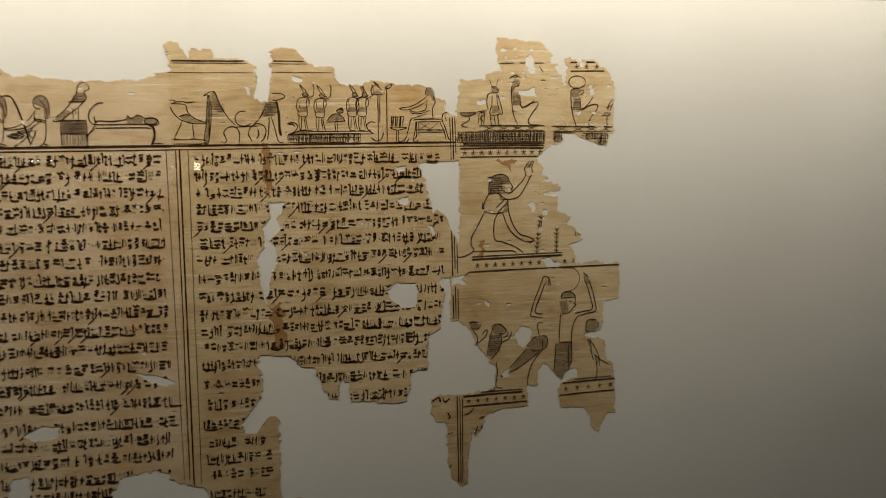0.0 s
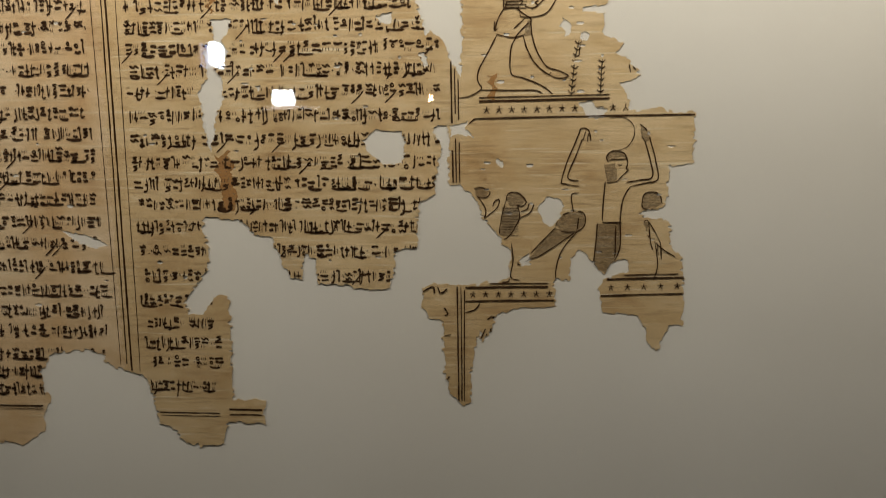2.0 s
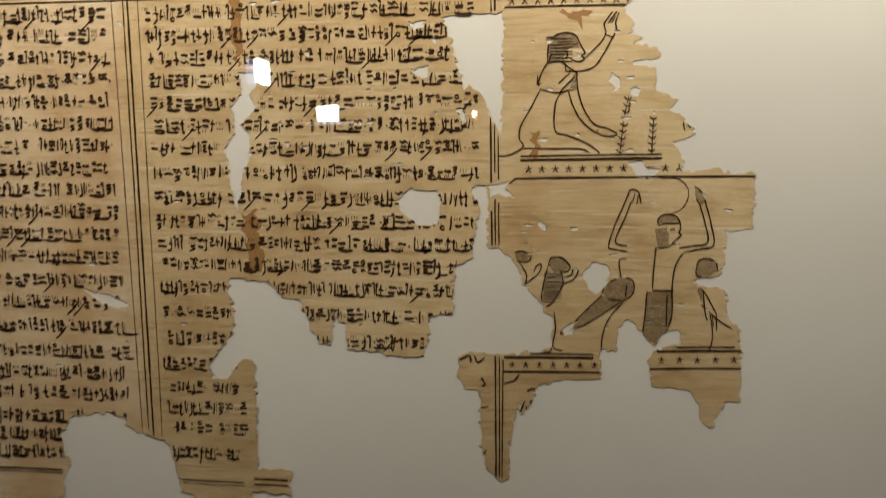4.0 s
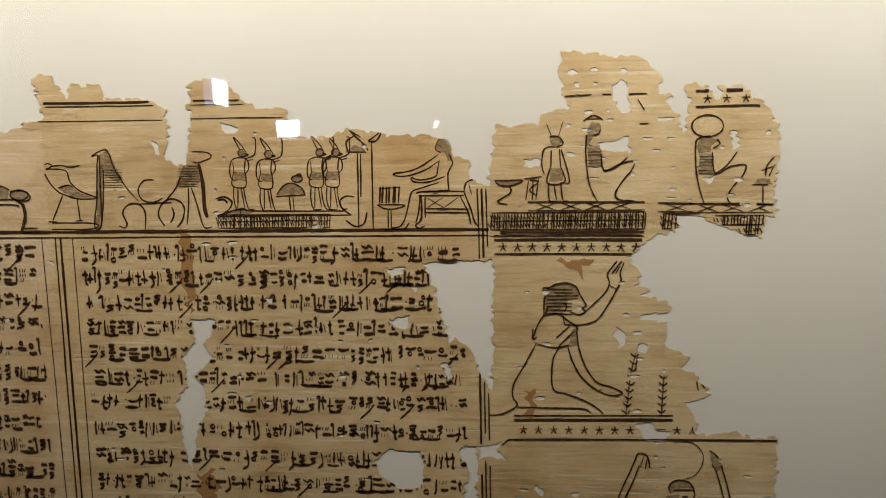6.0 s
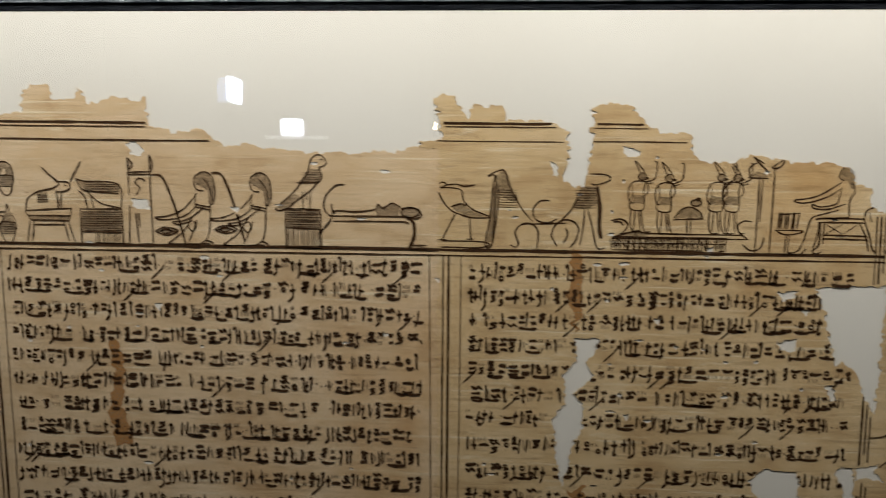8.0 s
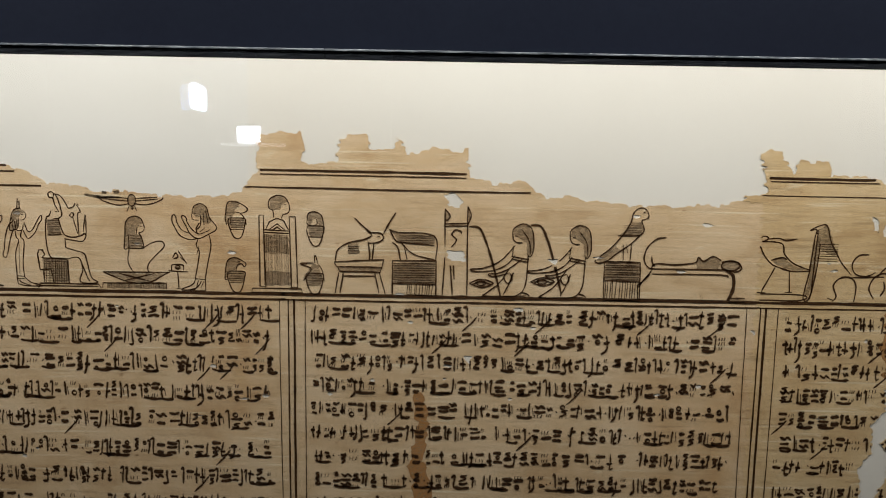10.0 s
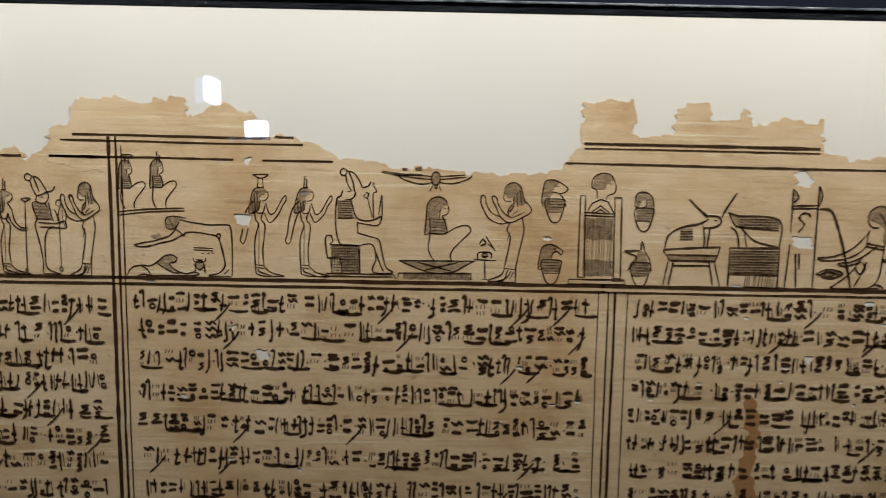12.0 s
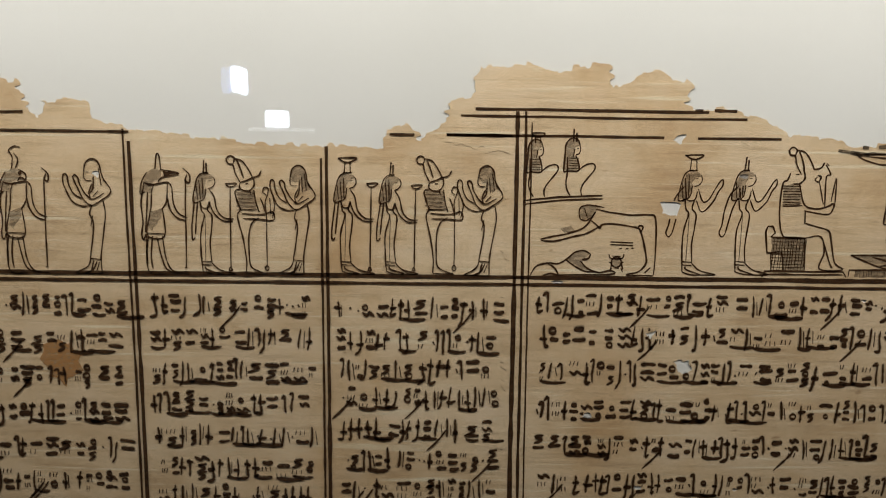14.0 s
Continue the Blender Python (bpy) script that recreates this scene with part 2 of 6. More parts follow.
# lamps of the gallery, mirrored in the glass
def pendant(label, at, size, mat, skew=0.0):
    x, y, z = at
    lamp = empty("pendant_light", at)
    w, h = size
    for name, shape, m in (("diffuser", box(-w / 2, w / 2, 0.0, 0.012, -h / 2, h / 2, 0.02), mat), ("housing", box(-w / 2 - 0.008, w / 2 + 0.008, -0.06, -0.001, -h / 2 - 0.008, h / 2 + 0.008, 0.004), RIM)):
        for v in shape.verts:
            v.co.z += skew * v.co.x
        part(name, shape, m, lamp)
    part("cord", box(-0.003, 0.003, -0.033, -0.027, h / 2 + 0.008, 3.6 - z, 0), CORD, lamp)
    return tagged(lamp, label, "lamp", "pendant lights")
cool = pendant("rectangular cool white pendant lamp on a cord", (-1.868, -5.77, 1.715), (0.105, 0.175), COOL_GLOW, -0.33)
wide = pendant("wide white pendant lamp on a cord", (-2.164, -8.70, 1.408), (0.235, 0.165), WHITE_GLOW)
pendant("small warm pendant lamp on a cord", (-0.974, -12.58, 1.368), (0.075, 0.11), WARM_GLOW)
# the cool lamp's bluish halo, built as an added glowing panel
part("halo_panel", box(-0.125, -0.056, -0.02, 0.0, -0.09, 0.09, 0.02), HALO_GLOW, cool, "dim bluish panel standing in for the lamp's halo")
# faint band of light under the wide lamp, put in as a glowing panel
part("streak_panel", box(-0.30, 0.38, -0.02, 0.0, -0.125, -0.088, 0.01), STREAK_GLOW, wide, "dim white panel standing in for a faint light streak")

# unseen pillar, added only to block the warm lamp's reflection in later views
tagged(part("unseen_lamp_blocker", box(-1.15, -0.675, -8.4, -8.0, 0, 3.6, 0.01), DARK), "unseen dark square pillar added to hide the warm lamp", "pillar", kind="structure")
# unseen low post, added to cover the wide lamp's reflection at the start
tagged(part("unseen_low_blocker", box(-0.66, -0.50, -2.08, -2.0, 0, 1.491, 0.002), DARK), "unseen dark low post added to hide the wide lamp", "post", kind="structure")


# ---- the papyrus ----
from mathutils.geometry import delaunay_2d_cdt, tessellate_polygon

FACE = -0.00028      # ink lies here, just proud of the sheets


def pts(text):
    """Centimetres along and over the base line, as "x,z x,z"."""
    return [tuple(float(v) for v in p.split(",")) for p in text.split()]


def frayed(corners, rough=0.1, step=0.07):
    """A torn edge through the corners: level fibres leave small steps and threads."""
    out = []
    for (x0, z0), (x1, z1) in zip(corners, corners[1:] + corners[:1]):
        n = max(1, int(math.hypot(x1 - x0, z1 - z0) / step))
        steep = abs(z1 - z0) > abs(x1 - x0)
        for i in range(n):
            f = i / n
            x, z = x0 + (x1 - x0) * f, z0 + (z1 - z0) * f
            a = noise.noise((x * 1.7, z * 1.7, 3.1)) * 0.7 + noise.noise((x * 7.1, z * 7.1, 1.4)) * 0.6
            c = noise.noise((x * 1.7, z * 1.7, 27.3)) * 0.7 + noise.noise((x * 7.1, z * 7.1, 7.9)) * 0.6
            if steep:
                a += noise.noise((round(x) * 0.37, math.floor(z / 0.14) * 3.713, 9.4)) * 2.6
            else:
                c += noise.noise((math.floor(x / 0.24) * 3.713, round(z) * 0.37, 5.2)) * 2.0
            out.append((x + a * rough, z + c * rough))
    return out


class Sheet:
    """One glued sheet of the roll, torn and holed, with its own ink."""

    def __init__(self, corners, holes, front, label, worn=(), paper=PAPYRUS):
        self.outer = frayed(pts(corners))
        self.holes = [frayed(pts(h), 0.07, 0.07) for h in holes]
        loops = [self.outer] + self.holes
        self.mask_of(loops)
        for slit in self.slits(worn):
            self.holes.append(slit)
            loops.append(slit)
        self.mask_of(loops)
        flat, edges, k = [], [], 0
        for loop in loops:
            m = len(loop)
            flat += [Vector(p) for p in loop]
            edges += [(k + i, k + (i + 1) % m) for i in range(m)]
            k += m
        net, _, tris, _, _, _ = delaunay_2d_cdt(flat, edges, [], 0, 1e-5)
        kept = []
        for a, b, c in tris:
            if self.holds((net[a].x + net[b].x + net[c].x) / 3, (net[a].y + net[b].y + net[c].y) / 3):
                kept.append((a, b, c))
        n, near, far = len(net), front, front + 0.00010
        verts = [(p.x / 100, near, p.y / 100) for p in net] + [(p.x / 100, far, p.y / 100) for p in net]
        count = {}
        for a, b, c in kept:
            for e in ((a, b), (b, c), (c, a)):
                count[e] = count.get(e, 0) + 1
        faces = list(kept) + [(a + n, c + n, b + n) for a, b, c in kept]
        faces += [(b, a, a + n, b + n) for a, b in count if (b, a) not in count]
        me = bpy.data.meshes.new("papyrus_sheet")
        me.from_pydata(verts, [], faces)
        me.materials.append(paper)
        self.ob = new("papyrus_sheet", me)
        self.ob.parent = SCROLL
        tagged(self.ob, label)

    def slits(self, worn):
        """Small worn gaps along the level fibres, wholly inside the sheet: rows of x0, x1, z0, z1, how many."""
        made = []
        for x0, x1, z0, z1, count in worn:
            for _ in range(count):
                x, z, w, h = random.uniform(x0, x1), random.uniform(z0, z1), random.uniform(0.08, 0.32), random.uniform(0.06, 0.13)
                ring = [(x + w * math.cos(a) * random.uniform(0.6, 1.2), z + h * math.sin(a) * random.uniform(0.6, 1.2)) for a in [i * math.tau / 9 for i in range(9)]]
                room = [(x + dx * (w + 0.2), z + dz * (h + 0.15)) for dx in (-1, -0.5, 0, 0.5, 1) for dz in (-1, 0, 1)]
                if all(self.holds(*p) for p in room) and all(abs(x - q[0]) > 0.8 or abs(z - q[1]) > 0.35 for q, _ in made):
                    made.append(((x, z), ring))
        return [ring for _, ring in made]

    def mask_of(self, loops, cell=0.02):
        """Where the sheet is whole, as a fine grid."""
        a = np.concatenate([np.array(loop) for loop in loops])
        b = np.concatenate([np.roll(np.array(loop), -1, 0) for loop in loops])
        self.low, self.cell = a.min(0) - 0.1, cell
        wide, tall = ((a.max(0) - self.low + 0.1) / cell).astype(int)
        xs = self.low[0] + (np.arange(wide) + 0.5) * cell
        self.mask = np.zeros((tall, wide), bool)
        for row in range(tall):
            z = self.low[1] + (row + 0.5) * cell
            cut = (a[:, 1] > z) != (b[:, 1] > z)
            at = np.sort(a[cut, 0] + (b[cut, 0] - a[cut, 0]) * (z - a[cut, 1]) / (b[cut, 1] - a[cut, 1]))
            self.mask[row] = np.searchsorted(at, xs) % 2 == 1

    def holds(self, x, z):
        i, j = int((z - self.low[1]) / self.cell), int((x - self.low[0]) / self.cell)
        return 0 <= i < self.mask.shape[0] and 0 <= j < self.mask.shape[1] and bool(self.mask[i, j])


class Ink:
    """Strokes of a reed pen on one sheet; written out as one mesh."""

    def __init__(self, sheet, width=0.075, beside=None):
        self.sheet, self.width, self.beside = sheet, width, beside or sheet
        self.verts, self.faces, self.slots = [], [], []

    def stroke(self, points, width=None, at=(0, 0), size=1.0, flip=1, smooth=True, slot=0, taper=0.35, lift=0.0, nib=0.0):
        p = pts(points) if isinstance(points, str) else list(points)
        p = [Vector((at[0] + flip * size * x, at[1] + size * z)) for x, z in p]
        w = (width or self.width) / 2
        if smooth and len(p) > 2:
            q = []
            for i in range(len(p) - 1):
                a, b, c, d = p[max(i - 1, 0)], p[i], p[i + 1], p[min(i + 2, len(p) - 1)]
                for s in range(5):
                    t = s / 5
                    q.append(0.5 * (2 * b + (c - a) * t + (2 * a - 5 * b + 4 * c - d) * t * t + (3 * b - a - 3 * c + d) * t ** 3))
            p = q + [p[-1]]
        else:
            q = []
            for a, b in zip(p, p[1:]):
                n = max(1, int((b - a).length / 0.35))
                q += [a.lerp(b, i / n) for i in range(n)]
            p = q + [p[-1]]
        k, last = len(self.verts), len(p) - 1
        ok = []
        for i, v in enumerate(p):
            d = p[min(i + 1, last)] - p[max(i - 1, 0)]
            side = Vector((-d.y, d.x)).normalized() if d.length > 1e-9 else Vector((0, 1))
            ends = min(i, last - i) / max(1, last)
            grow = (1 - taper) + taper * min(1.0, ends * 6)
            r = w * grow * (1 + 0.4 * noise.noise((v.x * 3.3, v.y * 3.3, 1.7)) + 0.3 * noise.noise((v.x * 11, v.y * 11, 4.2)))
            r *= 1 + nib * (abs(side.y) - 0.5)
            v = v + side * 0.014 * noise.noise((v.x * 1.9, v.y * 1.9, 5.5))
            for s in (-1, 1):
                e = v + side * r * s
                self.verts.append((e.x / 100, FACE - lift, e.y / 100))
            ok.append(self.sheet.holds(v.x, v.y) or self.beside.holds(v.x, v.y))
        for i in range(last):
            if ok[i] and ok[i + 1]:
                self.faces.append((k + 2 * i, k + 2 * i + 2, k + 2 * i + 3, k + 2 * i + 1))
                self.slots.append(slot)

    def brush(self, points, width):
        """A bold pen bar with the ink bled a little into the fibres round it."""
        self.stroke(points, width, taper=0.6, nib=0.55)
        self.stroke(points, width * 1.5 + 0.02, slot=4, taper=0.6, lift=-0.00002, nib=0.4)

    def lines(self, *strokes, **how):
        for s in strokes:
            self.stroke(s, **how)

    def fill(self, points, at=(0, 0), size=1.0, flip=1, slot=1):
        p = pts(points) if isinstance(points, str) else list(points)
        p = frayed([(at[0] + flip * size * x, at[1] + size * z) for x, z in p], 0.035, 0.12)
        if not self.sheet.holds(sum(a for a, _ in p) / len(p), sum(b for _, b in p) / len(p)):
            return
        k = len(self.verts)
        self.verts += [(x / 100, FACE + 0.00003, z / 100) for x, z in p]
        for a, b, c in tessellate_polygon([[Vector((x, z, 0)) for x, z in p]]):
            self.faces.append((k + a, k + b, k + c))
            self.slots.append(slot)

    def oval(self, x, z, rx, rz, at=(0, 0), size=1.0, flip=1, slot=1, filled=True, width=None):
        ring = [(x + rx * math.cos(a), z + rz * math.sin(a)) for a in [i * math.tau / 14 for i in range(15)]]
        if filled:
            self.fill(ring[:-1], at, size, flip, slot)
        self.stroke(ring, width, at, size, flip)

    def hatch(self, x0, x1, z0, z1, gap, width=0.04, upright=True, lean=0.0):
        n = int(((x1 - x0) if upright else (z1 - z0)) / gap)
        for i in range(n + 1):
            if upright:
                x = x0 + i * gap + random.uniform(-0.3, 0.3) * gap
                self.stroke([(x, z0), (x + lean + random.uniform(-0.2, 0.2) * gap, z1)], width, smooth=False)
            else:
                z = z0 + i * gap
                self.stroke([(x0, z), (x1, z + random.uniform(-0.2, 0.2) * gap)], width, smooth=False)

    def done(self, name, label=""):
        me = bpy.data.meshes.new(name)
        me.from_pydata(self.verts, [], self.faces)
        for m in (INK, WASH, FAINT, STAIN, BLEED):
            me.materials.append(m)
        me.polygons.foreach_set("material_index", self.slots)
        ob = new(name, me)
        ob.parent = self.sheet.ob
        return tagged(ob, label) if label else ob


def rule(sheet, a, b, width=0.11, name="ruled_line", label=""):
    ink = Ink(sheet, width)
    (x0, z0), (x1, z1) = a, b
    n = max(2, int(math.hypot(x1 - x0, z1 - z0) / 3))
    ink.stroke([(x0 + (x1 - x0) * i / n + 0.03 * noise.noise((i, x0, z0)), z0 + (z1 - z0) * i / n + 0.03 * noise.noise((i, z0, x1))) for i in range(n + 1)], taper=0.1)
    return ink.done(name, label)


def tall_mark(ink, x, z, h, w):
    """One tall crooked pen bar, with a cross bar, foot or tail; returns the room that it takes."""
    u, r = random.uniform, random.random()
    lean, top, foot = u(-0.1, 0.06), h * u(0.38, 0.54), -h * u(0.36, 0.52)
    spine = [(x + 0.06, z + top), (x + 0.06 + lean * 0.5 + u(-0.04, 0.04), z + u(-0.08, 0.08)), (x + 0.06 + lean, z + foot)]
    if r < 0.22:
        spine.insert(0, (x - u(0.04, 0.12), z + top - u(0.02, 0.14)))
    elif r < 0.42:
        spine.append((x + u(-0.2, -0.05), z + foot - u(0.0, 0.3)))
    elif r < 0.58:
        spine.append((x + u(0.14, 0.24), z + foot + u(0.0, 0.12)))
    ink.brush(spine, w)
    room = 0.17
    if 0.3 < r < 0.8:
        q = z + h * u(-0.15, 0.25)
        ink.brush([(x - u(0.04, 0.12), q), (x + 0.06, q + u(-0.03, 0.03)), (x + u(0.12, 0.26), q + u(-0.06, 0.05))], w)
        room += 0.08
    if r > 0.72:
        ink.brush([(x + 0.2, z + h * u(0.15, 0.4)), (x + 0.22 + u(-0.06, 0.06), z - h * u(0.2, 0.42))], w)
        room += 0.12
    return room


def stack_mark(ink, x, z, h, w):
    """Short pen bars, ticks and rounds in two or three tiers over one another."""
    u = random.uniform
    n = u(0.26, 0.58)
    tiers = random.choice(((0.26, -0.2), (0.34, 0.0, -0.32), (0.3, -0.05), (0.1, -0.28), (0.36, 0.08, -0.3)))
    for i, dz in enumerate(tiers):
        q, r = z + h * (dz + u(-0.05, 0.05)), random.random()
        if r < 0.44:
            ink.brush([(x + u(-0.05, 0.04), q + u(-0.04, 0.04)), (x + n * 0.5, q + u(-0.05, 0.05)), (x + n * u(0.75, 1.1), q + u(-0.04, 0.05))], w * u(0.95, 1.25))
        elif r < 0.62:
            for j in range(random.choice((2, 3, 3))):
                s = x + 0.02 + n * 0.3 * j
                ink.brush([(s + u(-0.02, 0.03), q + 0.1), (s + u(-0.05, 0.02), q - 0.08)], w * 0.95)
        elif r < 0.74:
            c, a = x + n * u(0.25, 0.6), u(0.06, 0.1)
            ink.brush([(c + a * 1.2 * math.cos(t), q + a * math.sin(t)) for t in (0.4, 1.6, 2.8, 4.0, 5.2, 6.7)], w * 0.85)
        elif r < 0.86:
            ink.brush([(x + u(-0.04, 0.05), q + 0.1), (x + n * 0.4, q - 0.04), (x + n * 0.6, q + 0.08), (x + n, q - 0.07)], w)
        else:
            ink.brush([(x + n * 0.8, q + 0.12), (x + n * 0.2, q + 0.05), (x + n * 0.65, q - 0.06), (x + n * u(-0.1, 0.2), q - 0.22)], w)
    return n + 0.03


def text_line(sheet, x0, x1, z, h=0.72, bold=1.0):
    """One line of writing that cannot be read, as clusters of plain pen bars."""
    ink = Ink(sheet, 0.10)
    x, u = x0, random.uniform
    while x < x1 - 0.15:
        w, zz, r = u(0.07, 0.1) * bold, z + u(-0.06, 0.06), random.random()
        if r < 0.46:
            step = tall_mark(ink, x, zz, h * u(0.8, 1.08), w)
        elif r < 0.92:
            step = stack_mark(ink, x, zz, h * u(0.85, 1.05), w)
        else:
            ink.brush([(x + 0.05, zz + u(-0.1, 0.1)), (x + 0.11, zz + u(-0.16, 0.04))], w * 1.3)
            step = 0.16
        if random.random() < 0.03:
            ink.brush([(x + 0.4, zz - 0.02), (x + 0.12, zz - 0.45 * h), (x - 0.35, zz - 0.98 * h)], 0.065)
        if random.random() < 0.16:
            n = u(0.5, 1.1)
            ink.brush([(x, zz - 0.38 * h), (x + n * 0.5, zz - 0.46 * h), (x + n, zz - 0.42 * h)], w)
        x += step + u(0.0, 0.09) + (u(0.08, 0.3) if random.random() < 0.07 else 0)
    return ink.done("text_line")


SCROLL = empty("papyrus_scroll", (0, 0, LINE))
tagged(SCROLL, "torn tan papyrus scroll with black ink writing on the mount", "papyrus")
BACK, FORE = -0.00013, -0.00021

# the end sheet, with two panels one over the other
right = Sheet(
    "21.2,2.2 21.4,4.5 21.5,5.1 23.6,5 23.7,5.6 24.9,5.7 24.8,6.2 24.5,6.4 24.5,8.3 26.2,8.2 26.4,8 26.5,8.1 28.2,8 28.6,7.5 29,7 29,6.3 29.6,6.25 29.2,6 29.8,5.4 30,4.6 30.2,4.6 30.2,6.7 30.6,6.8 31.2,6.6 31.4,6 31.7,6 31.7,6.7 32.8,6.6 33.1,6.1 33.7,5.9 33.9,5.5 34.3,4.8 34.3,0.7 34,0.7 33.7,-0.3 32.5,0 31.5,0.3 31.1,0.7 29.9,0.8 29.8,0 29,-0.1 28.4,-0.5 27.7,-1.2 "
    + "27.9,-1.6 28.3,-2 28,-2.6 28.8,-2.8 28.2,-3.1 29.5,-3.2 29.6,-3.8 28.2,-4.05 28.2,-4.2 29.5,-4.3 29.6,-4.9 29.4,-5.3 29.7,-5.6 30.6,-6 30.1,-6.6 31,-6.8 31.2,-7.3 31.6,-7.5 31.3,-8.1 30.4,-8.2 30.9,-8.7 31.1,-9.9 32.3,-9.8 32.8,-9.6 33.6,-9.9 34.8,-9.9 34.8,-12.9 33.5,-13.1 33.4,-14.7 33,-15.6 31.8,-15.7 31.9,-16.1 33.6,-16.3 33.7,-17.9 34.3,-18.4 34.5,-20.5 34.5,-22.7 33.8,-22.7 33.4,-23.4 33.2,-24.2 32.7,-24.2 32.4,-23.4 32,-22.2 30.8,-22 29.7,-22 29.5,-20.4 29.8,-19.9 31.3,-19.3 31.1,-18.6 30.3,-18.8 29.7,-19.6 "
    + "28.9,-18.5 28.4,-18.1 27.8,-18.6 27.7,-19.9 26.8,-19.9 26.9,-21.6 24.9,-21.7 23.3,-22 23,-23.1 22.4,-23.9 22.2,-23.1 21.8,-25.3 21.7,-26.1 21.8,-26.8 21.6,-27.9 21.1,-27.9 20.4,-27.2 20.1,-25.7 20,-22.6 19.3,-22.4 18.7,-21.7 18.8,-20.4 19.4,-20.2 21.3,-20.3 23.4,-20.1 24.2,-19.7 24.1,-18.1 23.5,-17.4 22.5,-16 21.9,-14.8 21.1,-14.1 20.5,-14.1 20.4,-9.1 20.5,-6.5 21,-7.4 21.3,-7.8 21.35,-1.4 21,-1.2",
    ["28.1,-9.4 28.7,-9.2 29.2,-9.6 29.8,-9.7 29.6,-10.3 28.8,-10.3 28.5,-9.9", "26.2,4.2 27,4.3 27.6,4.4 27.7,3.7 27,3.8 26.3,3.9", "27.2,7 27.5,6.9 27.7,5.6 27.2,5.4 26.8,6.7",
     "22.8,3.4 23.5,3.5 23.6,3.1 22.9,3.1", "32.1,4.6 32.4,4.6 32.6,3.9 32.3,3.7", "27.2,-4.5 27.7,-4.9 27.4,-5.6 27,-5", "25.7,-15.4 26.5,-14.8 27.3,-15.2 27.1,-16.2 26.5,-16.7 26.1,-16.4",
     "24.7,-18.7 25.2,-18.3 25.4,-19 24.9,-19.1", "23.3,-12.6 23.7,-12.7 23.7,-13.1 23.3,-13", "20.6,-10.6 21.7,-10.4 21.5,-10.8 22,-11.3 21,-11.1 20.6,-11.3",
     "28.9,5.25 29.7,5.25 29.6,5.1 29,5.1", "31.0,2.5 31.7,2.7 31.3,2.2", "28.2,-5.3 28.7,-5.4 28.5,-5.9 28.2,-5.8"],
    BACK, "ragged end sheet of tan papyrus with drawn panels and star borders",
    ((24.6, 31, 2.5, 7.5, 60), (22, 30, -9, -2, 14), (27, 30.5, -9, -3, 24), (22, 34, -19, -11, 26), (29.5, 34, -1, 5, 20)))

# the first column of writing
first = Sheet(
    "-0.5,5.2 -1.5,5.2 -1.5,5.5 -0.4,5.6 -0.4,6.5 -0.8,7.6 -0.2,7.9 0.1,7.7 0.9,6.7 1,6.6 1.1,7.3 2.7,7.2 2.7,6.6 5.2,6.5 5.7,6.2 5.8,4.7 5.65,3.7 6.2,3.35 6.7,3.4 6.9,4.9 7,7.2 7.5,7.4 8.8,7.2 9.4,6.5 10.2,6 11.7,5.9 11.75,5.0 12.3,4.65 12.8,4.55 14,4.7 14.5,5 16.1,4.7 18.3,4.6 19.2,4.4 19.5,3.6 20.3,3.4 20.3,2.8 20.7,2.2 21.3,2.2 21.2,-1.3 18,-1.4 18.2,-2 18.6,-2.9 18.8,-4 19.2,-5.4 19.6,-5.1 20.3,-5.9 20.6,-6.5 20.6,-7.7 "
    + "20.6,-9 20.55,-10.6 20,-10.5 19.5,-10.9 20,-11.9 19.5,-14.8 18.6,-15.2 18.4,-18 17.1,-18.1 17.1,-18.8 16.8,-20.5 16,-20.6 14,-20.3 12.2,-20.2 12.2,-18.6 11.4,-18.3 11.3,-19.9 10.6,-19.8 10,-18.8 9.6,-17.4 8.4,-17.1 7.5,-16.2 5.3,-16 5.1,-16.7 5.5,-18.3 5.2,-19.5 4.4,-20.5 3.8,-21.3 3.8,-22.2 4.8,-22.3 5.7,-21.1 6.6,-21.1 6.5,-27.1 6.5,-27.8 8.6,-27.8 8.5,-29.4 6.1,-29.3 5.7,-30.9 4.5,-31 3.2,-30.8 2.3,-29.7 1.5,-29.5 1.3,-27.6 0.8,-26.4 -0.5,-26",
    ["15.3,-11.4 16.1,-10.8 17.7,-10.9 17.9,-11.6 17.7,-12.8 16.5,-12.9 15.6,-12.1",
     "6.3,-4.3 7.6,-4.2 7.5,-4.9 6.95,-5.5 7.4,-6.1 6.4,-7.1 6.9,-7.8 6.9,-9 6.4,-9.9 6.2,-11.1 5.95,-12.1 5.6,-10.8 5.4,-8.4 6,-7.5 5.9,-6.1 6.5,-5.4",
     "8.4,5.4 9.3,5.1 9.1,4.8 8.6,4.9", "16.2,-1.7 17.1,-1.6 17,-2 16.4,-2.1", "16.3,-4.2 17.3,-4 17.1,-4.7 16.5,-4.6", "18.8,-6.4 19.2,-6.4 19.3,-7.1 19.1,-7.2", "4.9,4.6 5.3,4.4 5.4,3.8 5.15,3.9",
     "10.2,-3.1 10.6,-3.0 10.5,-3.4", "8.9,-8.1 9.3,-8.1 9.1,-8.5", "12.6,0.4 12.9,0.5 12.8,-0.1 12.6,0", "17.3,-2.6 17.7,-2.5 17.6,-2.9", "11.2,-4.5 11.5,-4.4 11.5,-4.8"],
    FORE, "tan papyrus sheet with a torn lower edge and a narrow tear",
    ((0.5, 20, -20, 5, 46), (5, 9, -4, 4, 8)))

